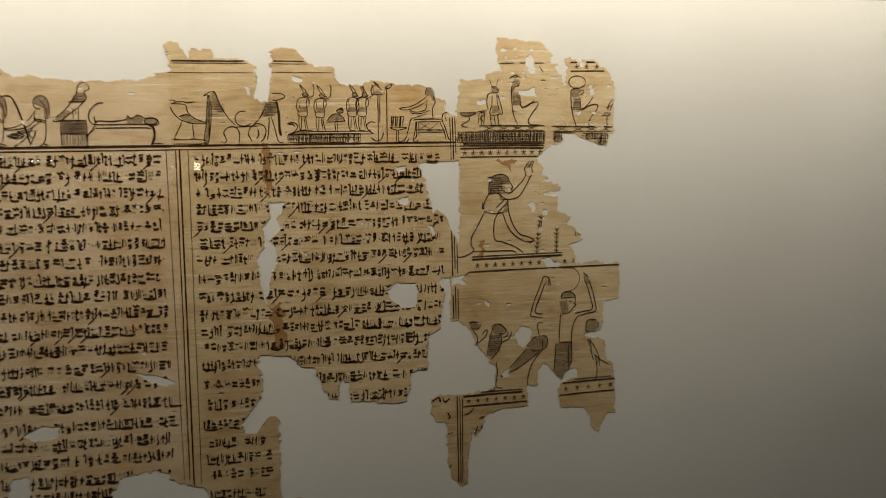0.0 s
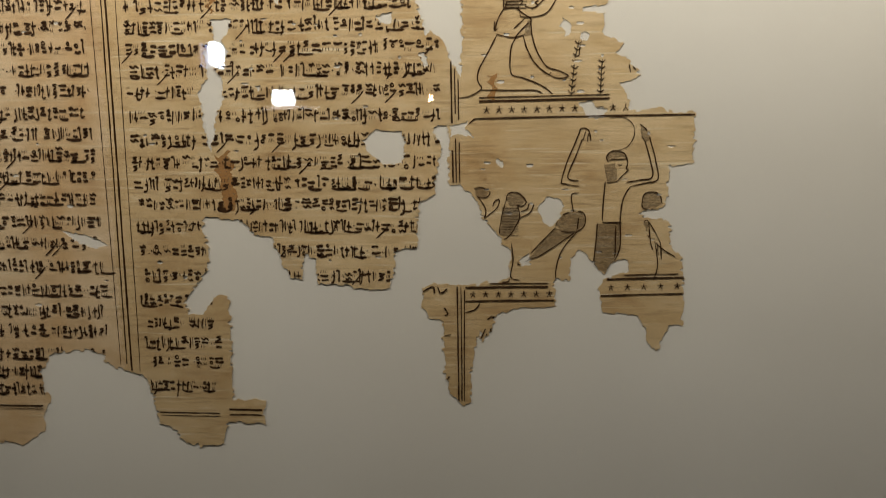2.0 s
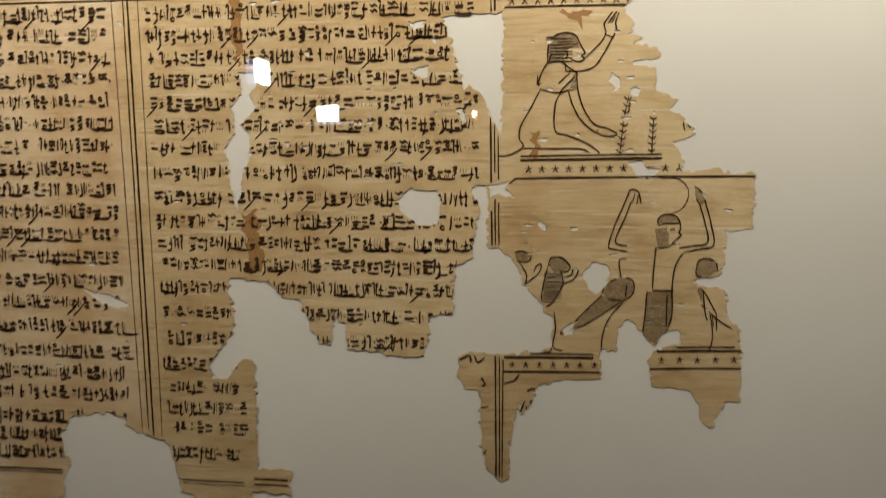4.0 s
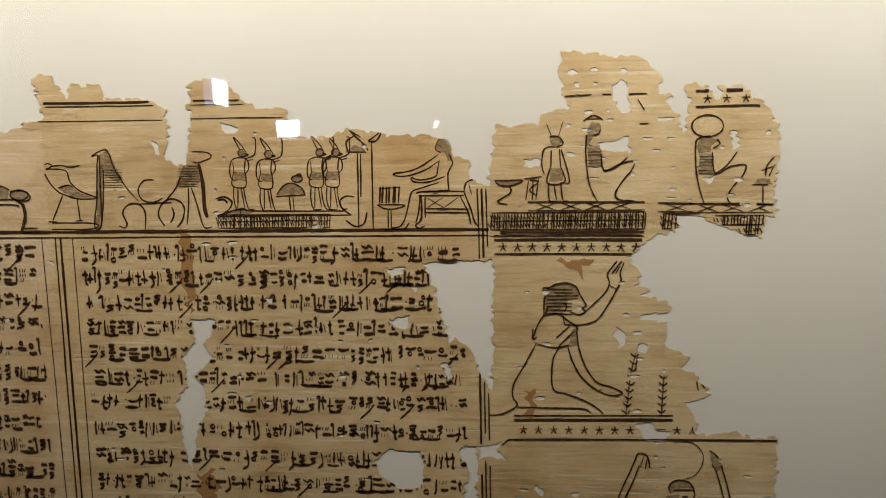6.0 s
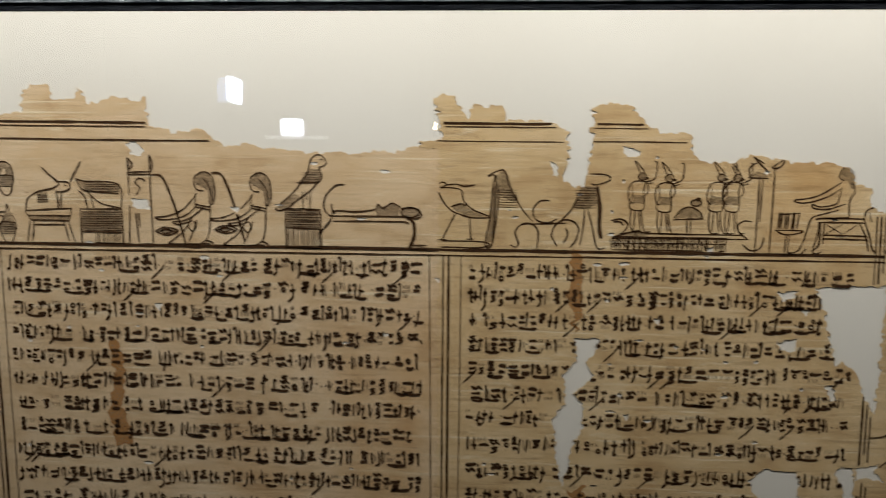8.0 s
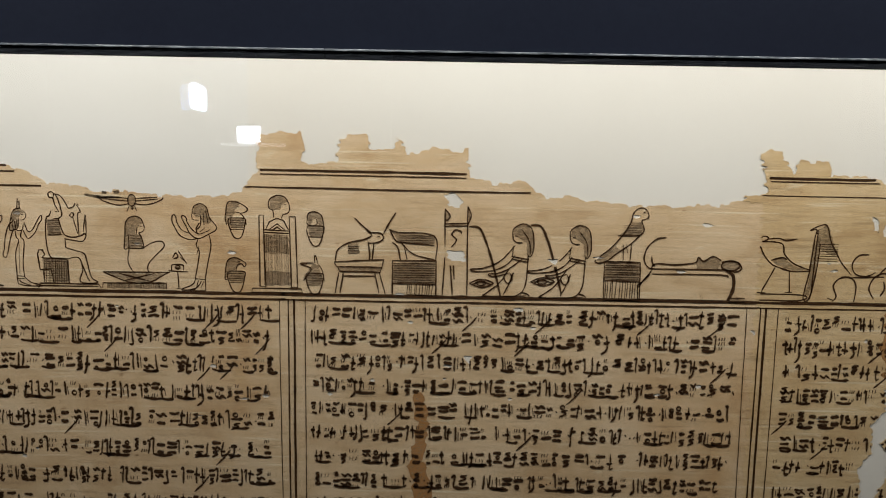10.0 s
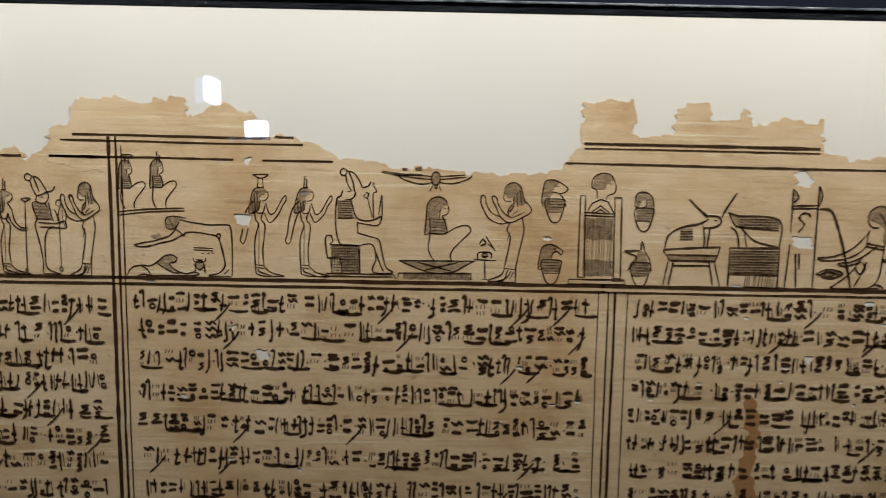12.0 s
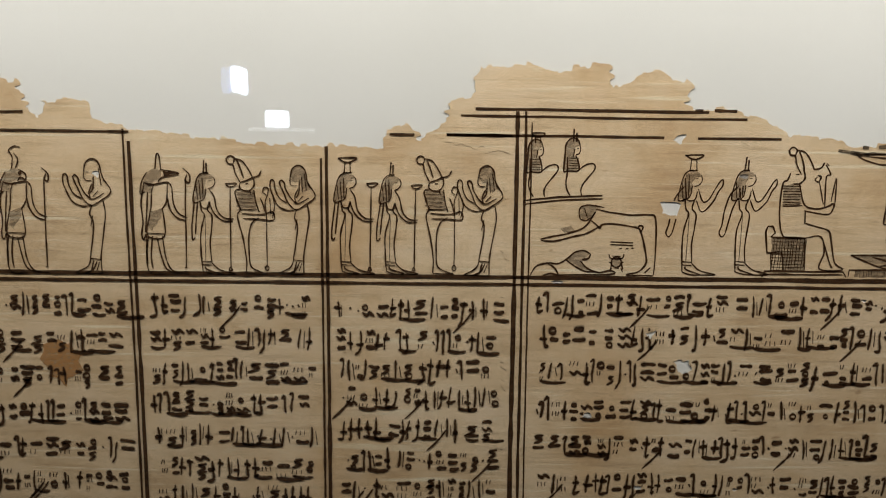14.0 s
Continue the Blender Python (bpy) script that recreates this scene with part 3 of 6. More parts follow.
# the second column
second = Sheet(
    "-26.3,5.3 -25.5,6.3 -25.5,8.1 -23.4,8.3 -23.2,7.4 -23.4,6.9 -23.1,6.7 -21.6,6.8 -21.5,7.9 -21,8.2 -20.1,8.1 -20,7.5 -18.9,7.5 -18.6,8.1 -18.2,7.4 -17.6,7.3 -16.7,7.7 -15.7,7.4 -15.2,7.6 -15.1,6.2 -13.4,5.9 -12.3,6 -11.8,5.6 -11.2,5.3 -10.1,5.3 -9.1,5.1 -6.5,5 -4.8,4.9 -4.3,5 -2.6,5 -1.5,5.3 -0.1,5.3 "
    + "-0.1,-26 -0.5,-26 -1.7,-25.5 -1.8,-24.9 -2.9,-24.6 -5.3,-24.9 -6.1,-26.1 -6.1,-27.5 -5.5,-27.7 -6.1,-28.9 -6.2,-30.1 -7.7,-31.1 -9.6,-31 -10.6,-30.8 -10.5,-29.8 -11.6,-29.6 -11.5,-27.4 -12,-27 -11.9,-24.6 -12.2,-24.2 -13.3,-24.7 -13.7,-26.2 -14.2,-26.6 -13,-27 -13,-27.8 -14.6,-28.2 -16,-29.8 -18.5,-30.6 -20,-30 -21,-27.5 -22.5,-28 -23.8,-26.5 -24.6,-26.8 -24.6,0 -26.3,2",
    ["-12.2,-21.2 -10.9,-20.5 -9.6,-20.7 -9.8,-21.5 -11.4,-21.7", "-4,-16.9 -2.1,-17.2 -1,-17.8 -1.8,-18 -2.9,-17.7", "-16.3,5.4 -15.8,5.4 -15.4,5 -15.5,4.7 -16,4.7",
     "-16.1,2.5 -15.3,2.5 -15.1,2.0 -15.9,2.0", "-15.2,-2.9 -14.8,-2.85 -14.9,-3.3", "-11.1,2.2 -10.6,2.2 -10.7,1.9", "-0.75,-1.3 -0.5,-1.3 -0.6,-1.6"],
    BACK, "tan papyrus sheet stained brown with a torn upper edge",
    ((-23, -1, -25, 5, 30),), PALE_PAPYRUS)

# the third column
third = Sheet(
    "-23.9,5.4 -25.7,5.5 -26.8,5.1 -28.6,5 -30.2,5 -31.9,5.2 -33.7,5.2 -34.3,5.4 -35.3,5.6 -35.9,5.5 -36.5,5.9 -37.3,6.2 -37.7,6.4 -39.6,6.5 -39.7,6.7 -39.6,7.4 -40.3,7.6 -40.9,7.9 -41.5,7.7 -41.6,7.4 -42.4,7.2 -42.6,8 -43.7,7.9 -44.5,7.6 -45.2,7.9 -47.2,7.9 -47.4,7.6 -47.4,6.9 -48,6.7 -48.4,6.7 -48.4,6 -48.6,5.2 -46.2,4.8 "
    + "-46.2,-26 -44,-27.5 -42,-29 -40.5,-28.5 -38,-30.5 -35,-30 -33,-28 -30.5,-29.5 -27.5,-30.5 -25.5,-29 -23.9,-27",
    ["-40.5,3 -40.1,3.1 -39.8,3 -39.9,2.5 -40.4,2.6", "-39.7,-3 -39.2,-3 -39,-3.4 -39.5,-3.5", "-40.9,-1.9 -40.5,-1.8 -40.6,-2.1", "-40.2,5.4 -39.7,5.5 -39.9,5.1"],
    FORE, "pale tan papyrus sheet with a stepped torn upper edge",
    ((-45, -25, -10, 5, 14),), PALE_PAPYRUS)

# the narrow columns with their upright rules
fourth = Sheet(
    "-46,5.6 -48.4,5.9 -49.2,5.5 -49.3,5.2 -49.5,5.2 -49.5,5.6 -49.9,5.8 -50.7,5.5 -50.8,4.9 -52.6,5 -54.8,5 -56.1,5.1 -57.1,5.2 -58.7,5.4 -60.1,5.5 -60.7,5.6 -61.3,5.9 -61.4,6.4 -62,6.5 -63.1,6.5 -63.2,5.9 -63.7,6.2 -63.9,7.2 -64.9,7.3 -66.5,6.8 -68,7.0 -70,6.2 -72,6.4 "
    + "-72,-27 -70,-28 -67.5,-30 -64,-29 -61,-30.5 -57,-29.5 -53,-30.6 -49,-29 -46,-27",
    ["-61.5,3.8 -61.2,3.9 -61.2,3.6"], BACK, "pale tan papyrus sheet ruled into narrow columns", (), PALE_PAPYRUS)


# ---- ruled lines ----
EDGES = ((fourth, -72, -46.1), (third, -46.1, -24.2), (second, -24.4, -0.3), (first, -0.35, 21.15), (right, 21.1, 28.5))
for sheet, x0, x1 in EDGES:
    if sheet is not right:
        rule(sheet, (x0, 0.16), (x1, 0.16), 0.165, "base_line")
        rule(sheet, (x0, -0.12), (x1, -0.12), 0.12 if sheet in (fourth, third) else 0.085, "base_line")
for sheet, x0, x1, z, w in (
        (first, -0.7, 5.4, 6.42, 0.13), (first, -0.6, 5.2, 6.25, 0.06), (first, -0.6, 5.6, 5.56, 0.06), (first, 7.0, 9.4, 6.42, 0.1), (first, 7.0, 9.6, 6.22, 0.05), (first, 7.0, 11.8, 5.58, 0.06),
        (second, -25.4, -15.2, 6.38, 0.12), (second, -25.4, -15.2, 6.18, 0.06), (second, -26.2, -12.0, 5.52, 0.09),
        (third, -47.4, -38.9, 6.36, 0.11), (third, -48.4, -37.5, 6.12, 0.09), (third, -39.4, -37.6, 6.4, 0.1), (third, -48.4, -36.2, 5.42, 0.1),
        (fourth, -48.4, -46.0, 5.42, 0.1), (fourth, -50.7, -49.6, 5.42, 0.1), (fourth, -66.0, -60.0, 5.42, 0.1), (fourth, -66, -63.4, 6.1, 0.09),
        (first, 1.3, 5.6, -28.75, 0.09), (first, 1.4, 5.6, -28.95, 0.05), (first, 6.2, 8.5, -28.5, 0.13), (first, 6.2, 8.5, -28.85, 0.1),
        (second, -11.6, -6.2, -28.45, 0.1), (second, -11.6, -6.2, -28.65, 0.05), (second, -23, -13.6, -28.4, 0.1)):
    rule(sheet, (x0, z), (x1, z - 0.003 * (x1 - x0)), w)
UPRIGHTS = (
    (second, -0.95, -0.1, -0.75, -26, 0.045), (second, -0.25, -0.1, -0.35, -26, 0.08), (first, 0.02, -0.1, -0.05, -26, 0.12), (first, 0.65, -0.1, 0.5, -26, 0.045),
    (second, -24.05, -0.1, -23.9, -26, 0.08), (second, -23.75, -0.1, -23.65, -26, 0.12), (third, -24.5, -0.1, -24.2, -26, 0.045), (second, -23.2, -0.1, -23.1, -26, 0.045),
    (third, -45.55, 6.3, -45.45, -26, 0.11), (third, -45.85, 6.3, -45.75, -26, 0.16), (third, -45.32, 5.9, -45.22, -26, 0.06),
    (fourth, -52.82, 4.95, -52.72, -27, 0.13), (fourth, -53.02, 4.95, -52.9, -27, 0.09), (fourth, -60.02, 5.5, -59.8, -27, 0.14), (fourth, -60.22, 5.5, -60.0, -27, 0.09), (fourth, -67.2, 5.5, -67.0, -27, 0.14),
    (first, 20.62, 2.1, 20.7, -1.25, 0.07), (first, 20.82, 2.1, 20.9, -1.2, 0.1), (first, 21.03, 2.1, 21.1, -1.2, 0.07),
    (right, 20.65, -6.9, 20.72, -14.0, 0.1), (right, 20.87, -7.3, 20.93, -14.0, 0.07), (right, 21.07, -7.9, 21.13, -14.0, 0.07),
    (right, 20.9, -20.4, 20.95, -27.7, 0.1), (right, 21.13, -20.4, 21.15, -27.7, 0.07), (right, 21.35, -20.6, 21.3, -27.7, 0.07))
for sheet, x0, z0, x1, z1, w in UPRIGHTS:
    rule(sheet, (x0, z0), (x1, z1), w)


# ---- star borders and hatched bands ----
def star_border(sheet, a, b, gap, tall, scale=1.0, ends=True):
    (x0, z0), (x1, z1) = a, b
    ink = Ink(sheet, 0.09)
    for dz, w in ((tall + 0.22, 0.07), (tall, 0.13), (0.0, 0.10)):
        ink.stroke([(x0, z0 + dz), ((x0 + x1) / 2, (z0 + z1) / 2 + dz + 0.02), (x1, z1 + dz)], w, taper=0.05)
    n = int((x1 - x0) / gap)
    for i in range(n):
        f = (i + 0.6) / n
        x, z = x0 + (x1 - x0) * f, z0 + (z1 - z0) * f + tall * 0.5
        s = 0.2 * scale
        ink.stroke([(x, z + s), (x + 0.02, z)], 0.09)
        ink.stroke([(x - s, z + s * 0.2), (x + s, z + s * 0.25)], 0.07)
        ink.stroke([(x, z), (x - s * 0.7, z - s)], 0.08)
        ink.stroke([(x, z), (x + s * 0.7, z - s)], 0.08)
    return ink.done("star_border", "ink border of small stars between ruled lines")


star_border(right, (21.4, -1.02), (28.3, -1.05), 0.66, 0.68)
star_border(right, (22.3, -10.22), (34.8, -10.1), 0.72, 1.0, 0.95)
star_border(right, (21.4, -21.3), (26.8, -21.2), 0.72, 0.85, 0.9)
star_border(right, (29.6, -20.9), (34.5, -20.75), 0.85, 1.0, 0.9)
star_border(right, (30.6, 5.72), (34.0, 5.72), 0.68, 0.7, 0.9)
def traces(sheet, strokes, width):
    for s in strokes:
        k = Ink(sheet, width)
        k.stroke(s)
        k.done("ink_trace")


traces(right, ("21.1,-10.6 21.7,-10.5 22,-10.25 22.4,-10.2", "21.4,-22 22,-21.8 22.3,-21.4", "26.4,6.35 28.4,6.35", "24.7,6.3 25.9,6.35", "28,6.1 28.3,5.6", "28.1,5 28.5,5"), 0.08)


def band(sheet, x0, x1, z0, z1, name="hatched_band"):
    random.seed(int(x0 * 10))
    ink = Ink(sheet, 0.07)
    ink.lines([(x0, z0), (x1, z0)], [(x0, z1), (x1, z1)], [(x0, (z0 + z1) / 2), (x1, (z0 + z1) / 2 + 0.02)], smooth=False, width=0.06)
    ink.hatch(x0, x1, z0, z1, 0.14, 0.075, lean=0.05)
    ink.hatch(x0, x1, z0 + 0.12, z0 + 0.3, 0.15, 0.08, lean=-0.08)
    ink.hatch(x0, x1, z1 - 0.3, z1 - 0.12, 0.15, 0.07, lean=-0.06)
    return ink.done(name, "band of upright ink hatching")


band(first, 8.05, 13.55, 0.3, 0.95)
band(right, 21.25, 28.4, 0.15, 0.95)
band(right, 29.2, 30.9, 0.15, 0.85)
band(right, 31.6, 33.8, -0.15, 0.75)
rule(right, (21.2, 0.02), (28.4, 0.02), 0.13, "base_line")
rule(right, (21.2, -0.18), (28.4, -0.18), 0.05, "base_line")
for x0, x1, z in ((23.0, 28.4, 1.45), (29.0, 30.6, 1.35), (30.4, 34.2, 1.3)):
    ink = Ink(right, 0.1)
    ink.stroke([(x0, z), (x1, z - 0.05)], smooth=False)
    ink.stroke([(x0, z - 0.4), (x1, z - 0.42)], 0.05, smooth=False)
    for x in np.arange(x0 + 0.4, x1 - 0.5, 1.15):
        ink.stroke([(x, z - 0.05), (x + 0.9, z - 0.38)], 0.05)
        ink.stroke([(x, z - 0.38), (x + 0.9, z - 0.05)], 0.05)
    ink.done("panelled_base", "ink panelled base with crossed struts")


# ---- plain outline shapes of the frieze ----
def how_at(x, z, size, flip):
    return dict(at=(x, z), size=size, flip=flip)


def striding(sheet, x, z, head, size=1.0):
    """A striding outline in a short kilt, with a staff."""
    k, how = Ink(sheet, 0.06), how_at(x, z, size, 1)
    k.fill("-0.07,2.33 0.41,2.51 0.33,2.12 0.02,1.62 -0.11,1.83", **how)
    k.lines("-0.24,3.43 0.07,3.36 0.63,3.45 0.8,3.23", "-0.24,3.38 -0.37,2.68 -0.33,1.97 -0.39,1.52 -0.33,1.3 -0.23,1.52", "-0.11,3.08 -0.19,2.26 -0.25,1.58", "0.03,3.02 -0,2.61 -0.06,2.33", "0.63,3.37 0.58,2.76 0.39,2.44", "0.8,3.23 0.83,2.69 1.01,2.3 1.33,2.14", "0.61,2.92 0.69,2.48 0.93,2.14 1.28,2.04", **how)
    k.lines("-0.06,2.33 -0.18,1.46 0.45,1.44 0.41,2.46", "-0.16,1.55 0.44,1.53", "-0.15,1.44 -0.24,0.69 -0.13,0.06 0.5,0.03", "0,1.44 -0.07,0.69 -0.02,0.22", "0.37,1.44 0.44,0.84 0.54,0.41 0.76,0.12 1.35,0.02", "0.16,1.41 0.31,0.7 0.5,0.19 0.93,0.04", "-0.22,1.52 -0.22,0.4", **how)
    k.lines("1.29,3.57 1.22,0.27", "1.21,3.97 1.44,3.74 1.43,3.46 1.3,3.54 1.37,3.75", "1.16,0.27 1.27,0.27", **how)
    k.fill("-0.21,3.5 -0.11,3.81 0.16,3.96 0.42,3.88 0.36,3.56 0.1,3.46 0.01,3.02 -0.39,3.05", **how)
    k.lines("-0.11,3.81 -0.32,3.45 -0.39,3.02 -0.22,3.08", "0.01,3.02 0.13,3.39", **how)
    if head == "ears":
        k.lines("0.19,3.92 0.27,4.45 0.35,4.42 0.41,3.92", "0.37,3.92 1.06,3.78 0.47,3.64 0.28,3.46", **how)
        k.fill("0.48,3.87 1.03,3.78 0.5,3.69", slot=0, **how)
    else:
        k.lines("0.12,3.92 0.18,4.34 0.06,4.58 0.26,4.73 0.48,4.69", "0.26,3.92 0.38,4.23 0.23,4.5", "0.37,3.89 0.61,3.73 0.61,3.53 0.43,3.6 0.3,3.45", **how)
        k.oval(0.42, 3.76, 0.04, 0.04, **how)
    return k.done("striding_shape", "ink outline of a striding kilted shape with a staff")


def robed(sheet, x, z, crown="", raised=False, size=1.0, flip=1, staff=True):
    """A tall robed outline with a plain dark head."""
    k, how = Ink(sheet, 0.058), how_at(x, z, size, flip)
    k.fill("-0.29,3.22 -0.13,3.67 0.12,3.81 0.37,3.7 0.42,3.59 0.21,3.53 0.12,3.36 0.05,2.88 -0.09,2.77 -0.36,2.74", **how)
    k.lines("0.41,3.64 0.46,3.45 0.36,3.28 0.19,3.22", "0.22,3.5 0.33,3.5", width=0.042, **how)
    k.lines("0.13,3.81 -0.11,3.71 -0.26,3.38 -0.36,2.74 -0.09,2.77 0.06,2.88 0.12,3.25", "-0.24,3.36 -0.19,2.8", "-0.13,3.53 -0.08,2.8", "0,3.61 0.01,2.85", width=0.05, **how)
    if raised:
        k.lines("-0.15,3.22 -0.43,2.88 -0.58,2.4 -0.66,1.83 -0.74,1.54 -0.63,1.39 -0.52,1.53", "-0.14,2.8 -0.32,2.4 -0.45,1.83 -0.52,1.52", "0.34,3.14 0.52,2.69 0.73,2.75 0.94,3.12 1.1,3.4 1.21,3.47 1.21,3.26 1.06,3.04 0.87,2.64 0.51,2.32 0.3,2.72", **how)
        k.lines("-0.07,3.02 -0.03,2.74 0.23,2.74 0.32,3.05", width=0.05, **how)
    else:
        k.lines("-0.3,2.79 -0.38,2.26 -0.45,1.66 -0.43,1.29 -0.32,1.4", "-0.19,2.74 -0.26,2.12 -0.32,1.52", "0.24,3.17 0.41,2.89 0.51,2.41 0.77,2.13 1.11,2.1", "0.23,2.72 0.38,2.32 0.7,2.03 1.08,2", **how)
        k.lines("-0.1,2.74 -0.03,2.52 0.19,2.52 0.26,2.74", width=0.05, **how)
    k.lines("-0.11,2.77 -0.06,2.4 0.04,2.21 -0.12,1.55 -0.12,0.69 -0.08,0.11", "0.23,2.74 0.16,2.43 0.31,2.21 0.28,1.7 0.21,1.12 0.26,0.47", "-0.08,0.49 0.27,0.47", "-0.09,0.37 0.25,0.35", "-0.08,0.11 0.23,0.02 0.57,0.02 0.08,0.19 0.02,0.32", "0.25,0.44 0.55,0.18 1.02,0.06 1.07,0.01 0.5,0.01", **how)
    k.lines("0.07,2.18 0.03,0.52", width=0.03, slot=2, **how)
    if staff:
        k.lines("1.01,3.29 0.97,0.3", "0.95,0.3 0.9,0.16 1.01,0.16 0.97,0.3", **how)
        k.lines("0.84,3.41 1.25,3.42 1.11,3.3 0.94,3.3 0.84,3.41", width=0.055, **how)
    if crown == "tall":
        k.lines("0.04,3.79 0.08,4.27", "0.16,3.79 0.16,4.16", "0.02,3.79 0.22,3.79", width=0.09, **how)
    if crown == "cup":
        k.lines("-0.2,4.33 0.47,4.34 0.26,4.2 0.04,4.2 -0.2,4.33", "0.05,4.2 0.02,3.81", "0.23,4.2 0.25,3.81", "-0.02,3.79 0.3,3.8", **how)
    if crown == "snout":
        k.lines("-0.05,3.67 -0.09,4.14 0.04,3.78", "0.23,3.78 0.35,4.12 0.34,3.67", "0.34,3.67 0.7,3.54 0.33,3.39", **how)
    return k.done("robed_shape", "ink outline of a standing robed shape")


def plumed_crown(k, how):
    """Tall crown with two scrolls and a curl before the brow."""
    k.lines("-0.1,3.44 -0.28,3.78 -0.36,4.08 -0.53,4.12 -0.58,4.29 -0.45,4.4 -0.3,4.3 -0.36,4.08", "-0.3,4.3 -0.02,4.22 0.19,3.95 0.35,3.62", "-0.22,4.25 -0.11,4.01 0.02,3.6", "0.35,3.62 0.59,3.69 0.69,3.88", **how)


def wrapped(sheet, x, z, size=1.0):
    """A wrapped upright outline under a tall plumed crown."""
    k, how = Ink(sheet, 0.058), how_at(x, z, size, 1)
    plumed_crown(k, how)
    k.lines("-0.1,3.44 -0.13,3.25 0.02,3.14 0.24,3.14 0.4,3.34 0.37,3.6 0.16,3.53 -0.1,3.44", "0.24,3.14 0.3,2.97", "0.08,3.39 0.19,3.39", **how)
    k.fill("-0.25,3.08 0.01,3.16 0.4,3.11 0.47,2.49 -0.12,2.46", **how)
    for i in range(5):
        k.stroke([(-0.32 + 0.02 * i, 3.0 - i * 0.14), (0.36 + 0.015 * i, 2.98 - i * 0.14)], 0.03, **how)
    k.lines("-0.1,3.19 -0.3,3.1 -0.21,2.68 -0.12,2.43 -0.23,2.17 -0.06,1.41 0.06,0.55 0.04,0.06", "0.4,3.17 0.47,2.69 0.58,2.35", "-0.12,2.43 0.5,2.46", "-0.07,2.29 0.69,2.26 1.06,2.36 1.13,2.1 0.99,2.05 0.68,2.07 -0.02,2.09", "0.57,2.13 0.32,1.95 0.18,1.52 0.16,0.84 0.23,0.29 0.64,0.07 0.78,0.01 0.04,0.03", **how)
    k.lines("0.84,3 0.72,3.09 0.77,3.26 0.92,3.23 0.9,3.03 0.8,2.69 0.83,2.13 0.83,0.33", "0.63,2.86 0.72,2.64 0.8,2.3", "1.09,2.89 1.14,2.56 1.05,2.13", "0.97,2.87 1,2.24", width=0.05, **how)
    k.oval(0.83, 0.24, 0.07, 0.09, width=0.045, **how)
    return k.done("wrapped_shape", "ink outline of a wrapped upright shape, plumed")


def adorer(sheet, x, z, size=1.0, slim=1.0):
    """A robed outline with both arms held up."""
    k, how = Ink(sheet, 0.058), how_at(x, z, size, slim)
    k.fill("-0.5,3.89 -0.4,4.22 -0.09,4.37 0.22,4.2 0.34,3.76 0.44,3.44 0.19,3.32 0.02,3.46 -0.05,3.75 -0.27,3.68", **how)
    k.lines("-0.5,3.89 -0.4,4.22 -0.09,4.37 0.22,4.2 0.36,3.69 0.58,3.44", "-0.06,3.78 -0.09,3.31 -0.24,3.08", "0.06,3.9 0.09,3.31", "0.19,4.05 0.29,3.38", **how)
    k.lines("-0.49,3.92 -0.51,3.67 -0.4,3.56 -0.16,3.55", "-0.41,3.87 -0.3,3.87", width=0.042, **how)
    k.lines("0.37,3.59 0.66,3.32 0.69,3.09 0.29,2.84 -0.22,2.62 -0.6,2.85 -0.81,3.22 -1.02,3.65 -0.94,3.77 -0.79,3.65 -0.73,3.42 -0.46,3.04 -0.12,2.86 0.4,3.08", "-0.22,2.62 -0.64,2.58 -1.1,2.75 -1.34,3.11 -1.5,3.49 -1.46,3.77 -1.31,3.73 -1.25,3.41 -1.02,3.05 -0.66,2.88", "-0.13,3.43 -0.29,3.13 -0.24,2.86", "0.13,3.17 -0.13,2.95", **how)
    k.lines("-0.21,2.61 -0.32,2.29 -0.18,1.97 -0.25,1.36 -0.41,0.6", "0.32,2.84 0.41,2.28 0.3,1.67 0.18,1.07 0.1,0.58 0.12,0", "-0.19,2.23 -0.31,1.81", "-0.42,0.59 0.12,0.54", "-0.4,0.57 -0.54,0.29 -1.02,0.07 -1.05,0.01 -0.45,0.05 -0.29,0.36 -0.24,0.51", "-0.1,0.49 -0.31,0.15 -0.67,0 0.12,-0.01", "0.01,0.46 -0.13,0.12", **how)
    return k.done("robed_shape", "ink outline of a standing shape with raised arms")


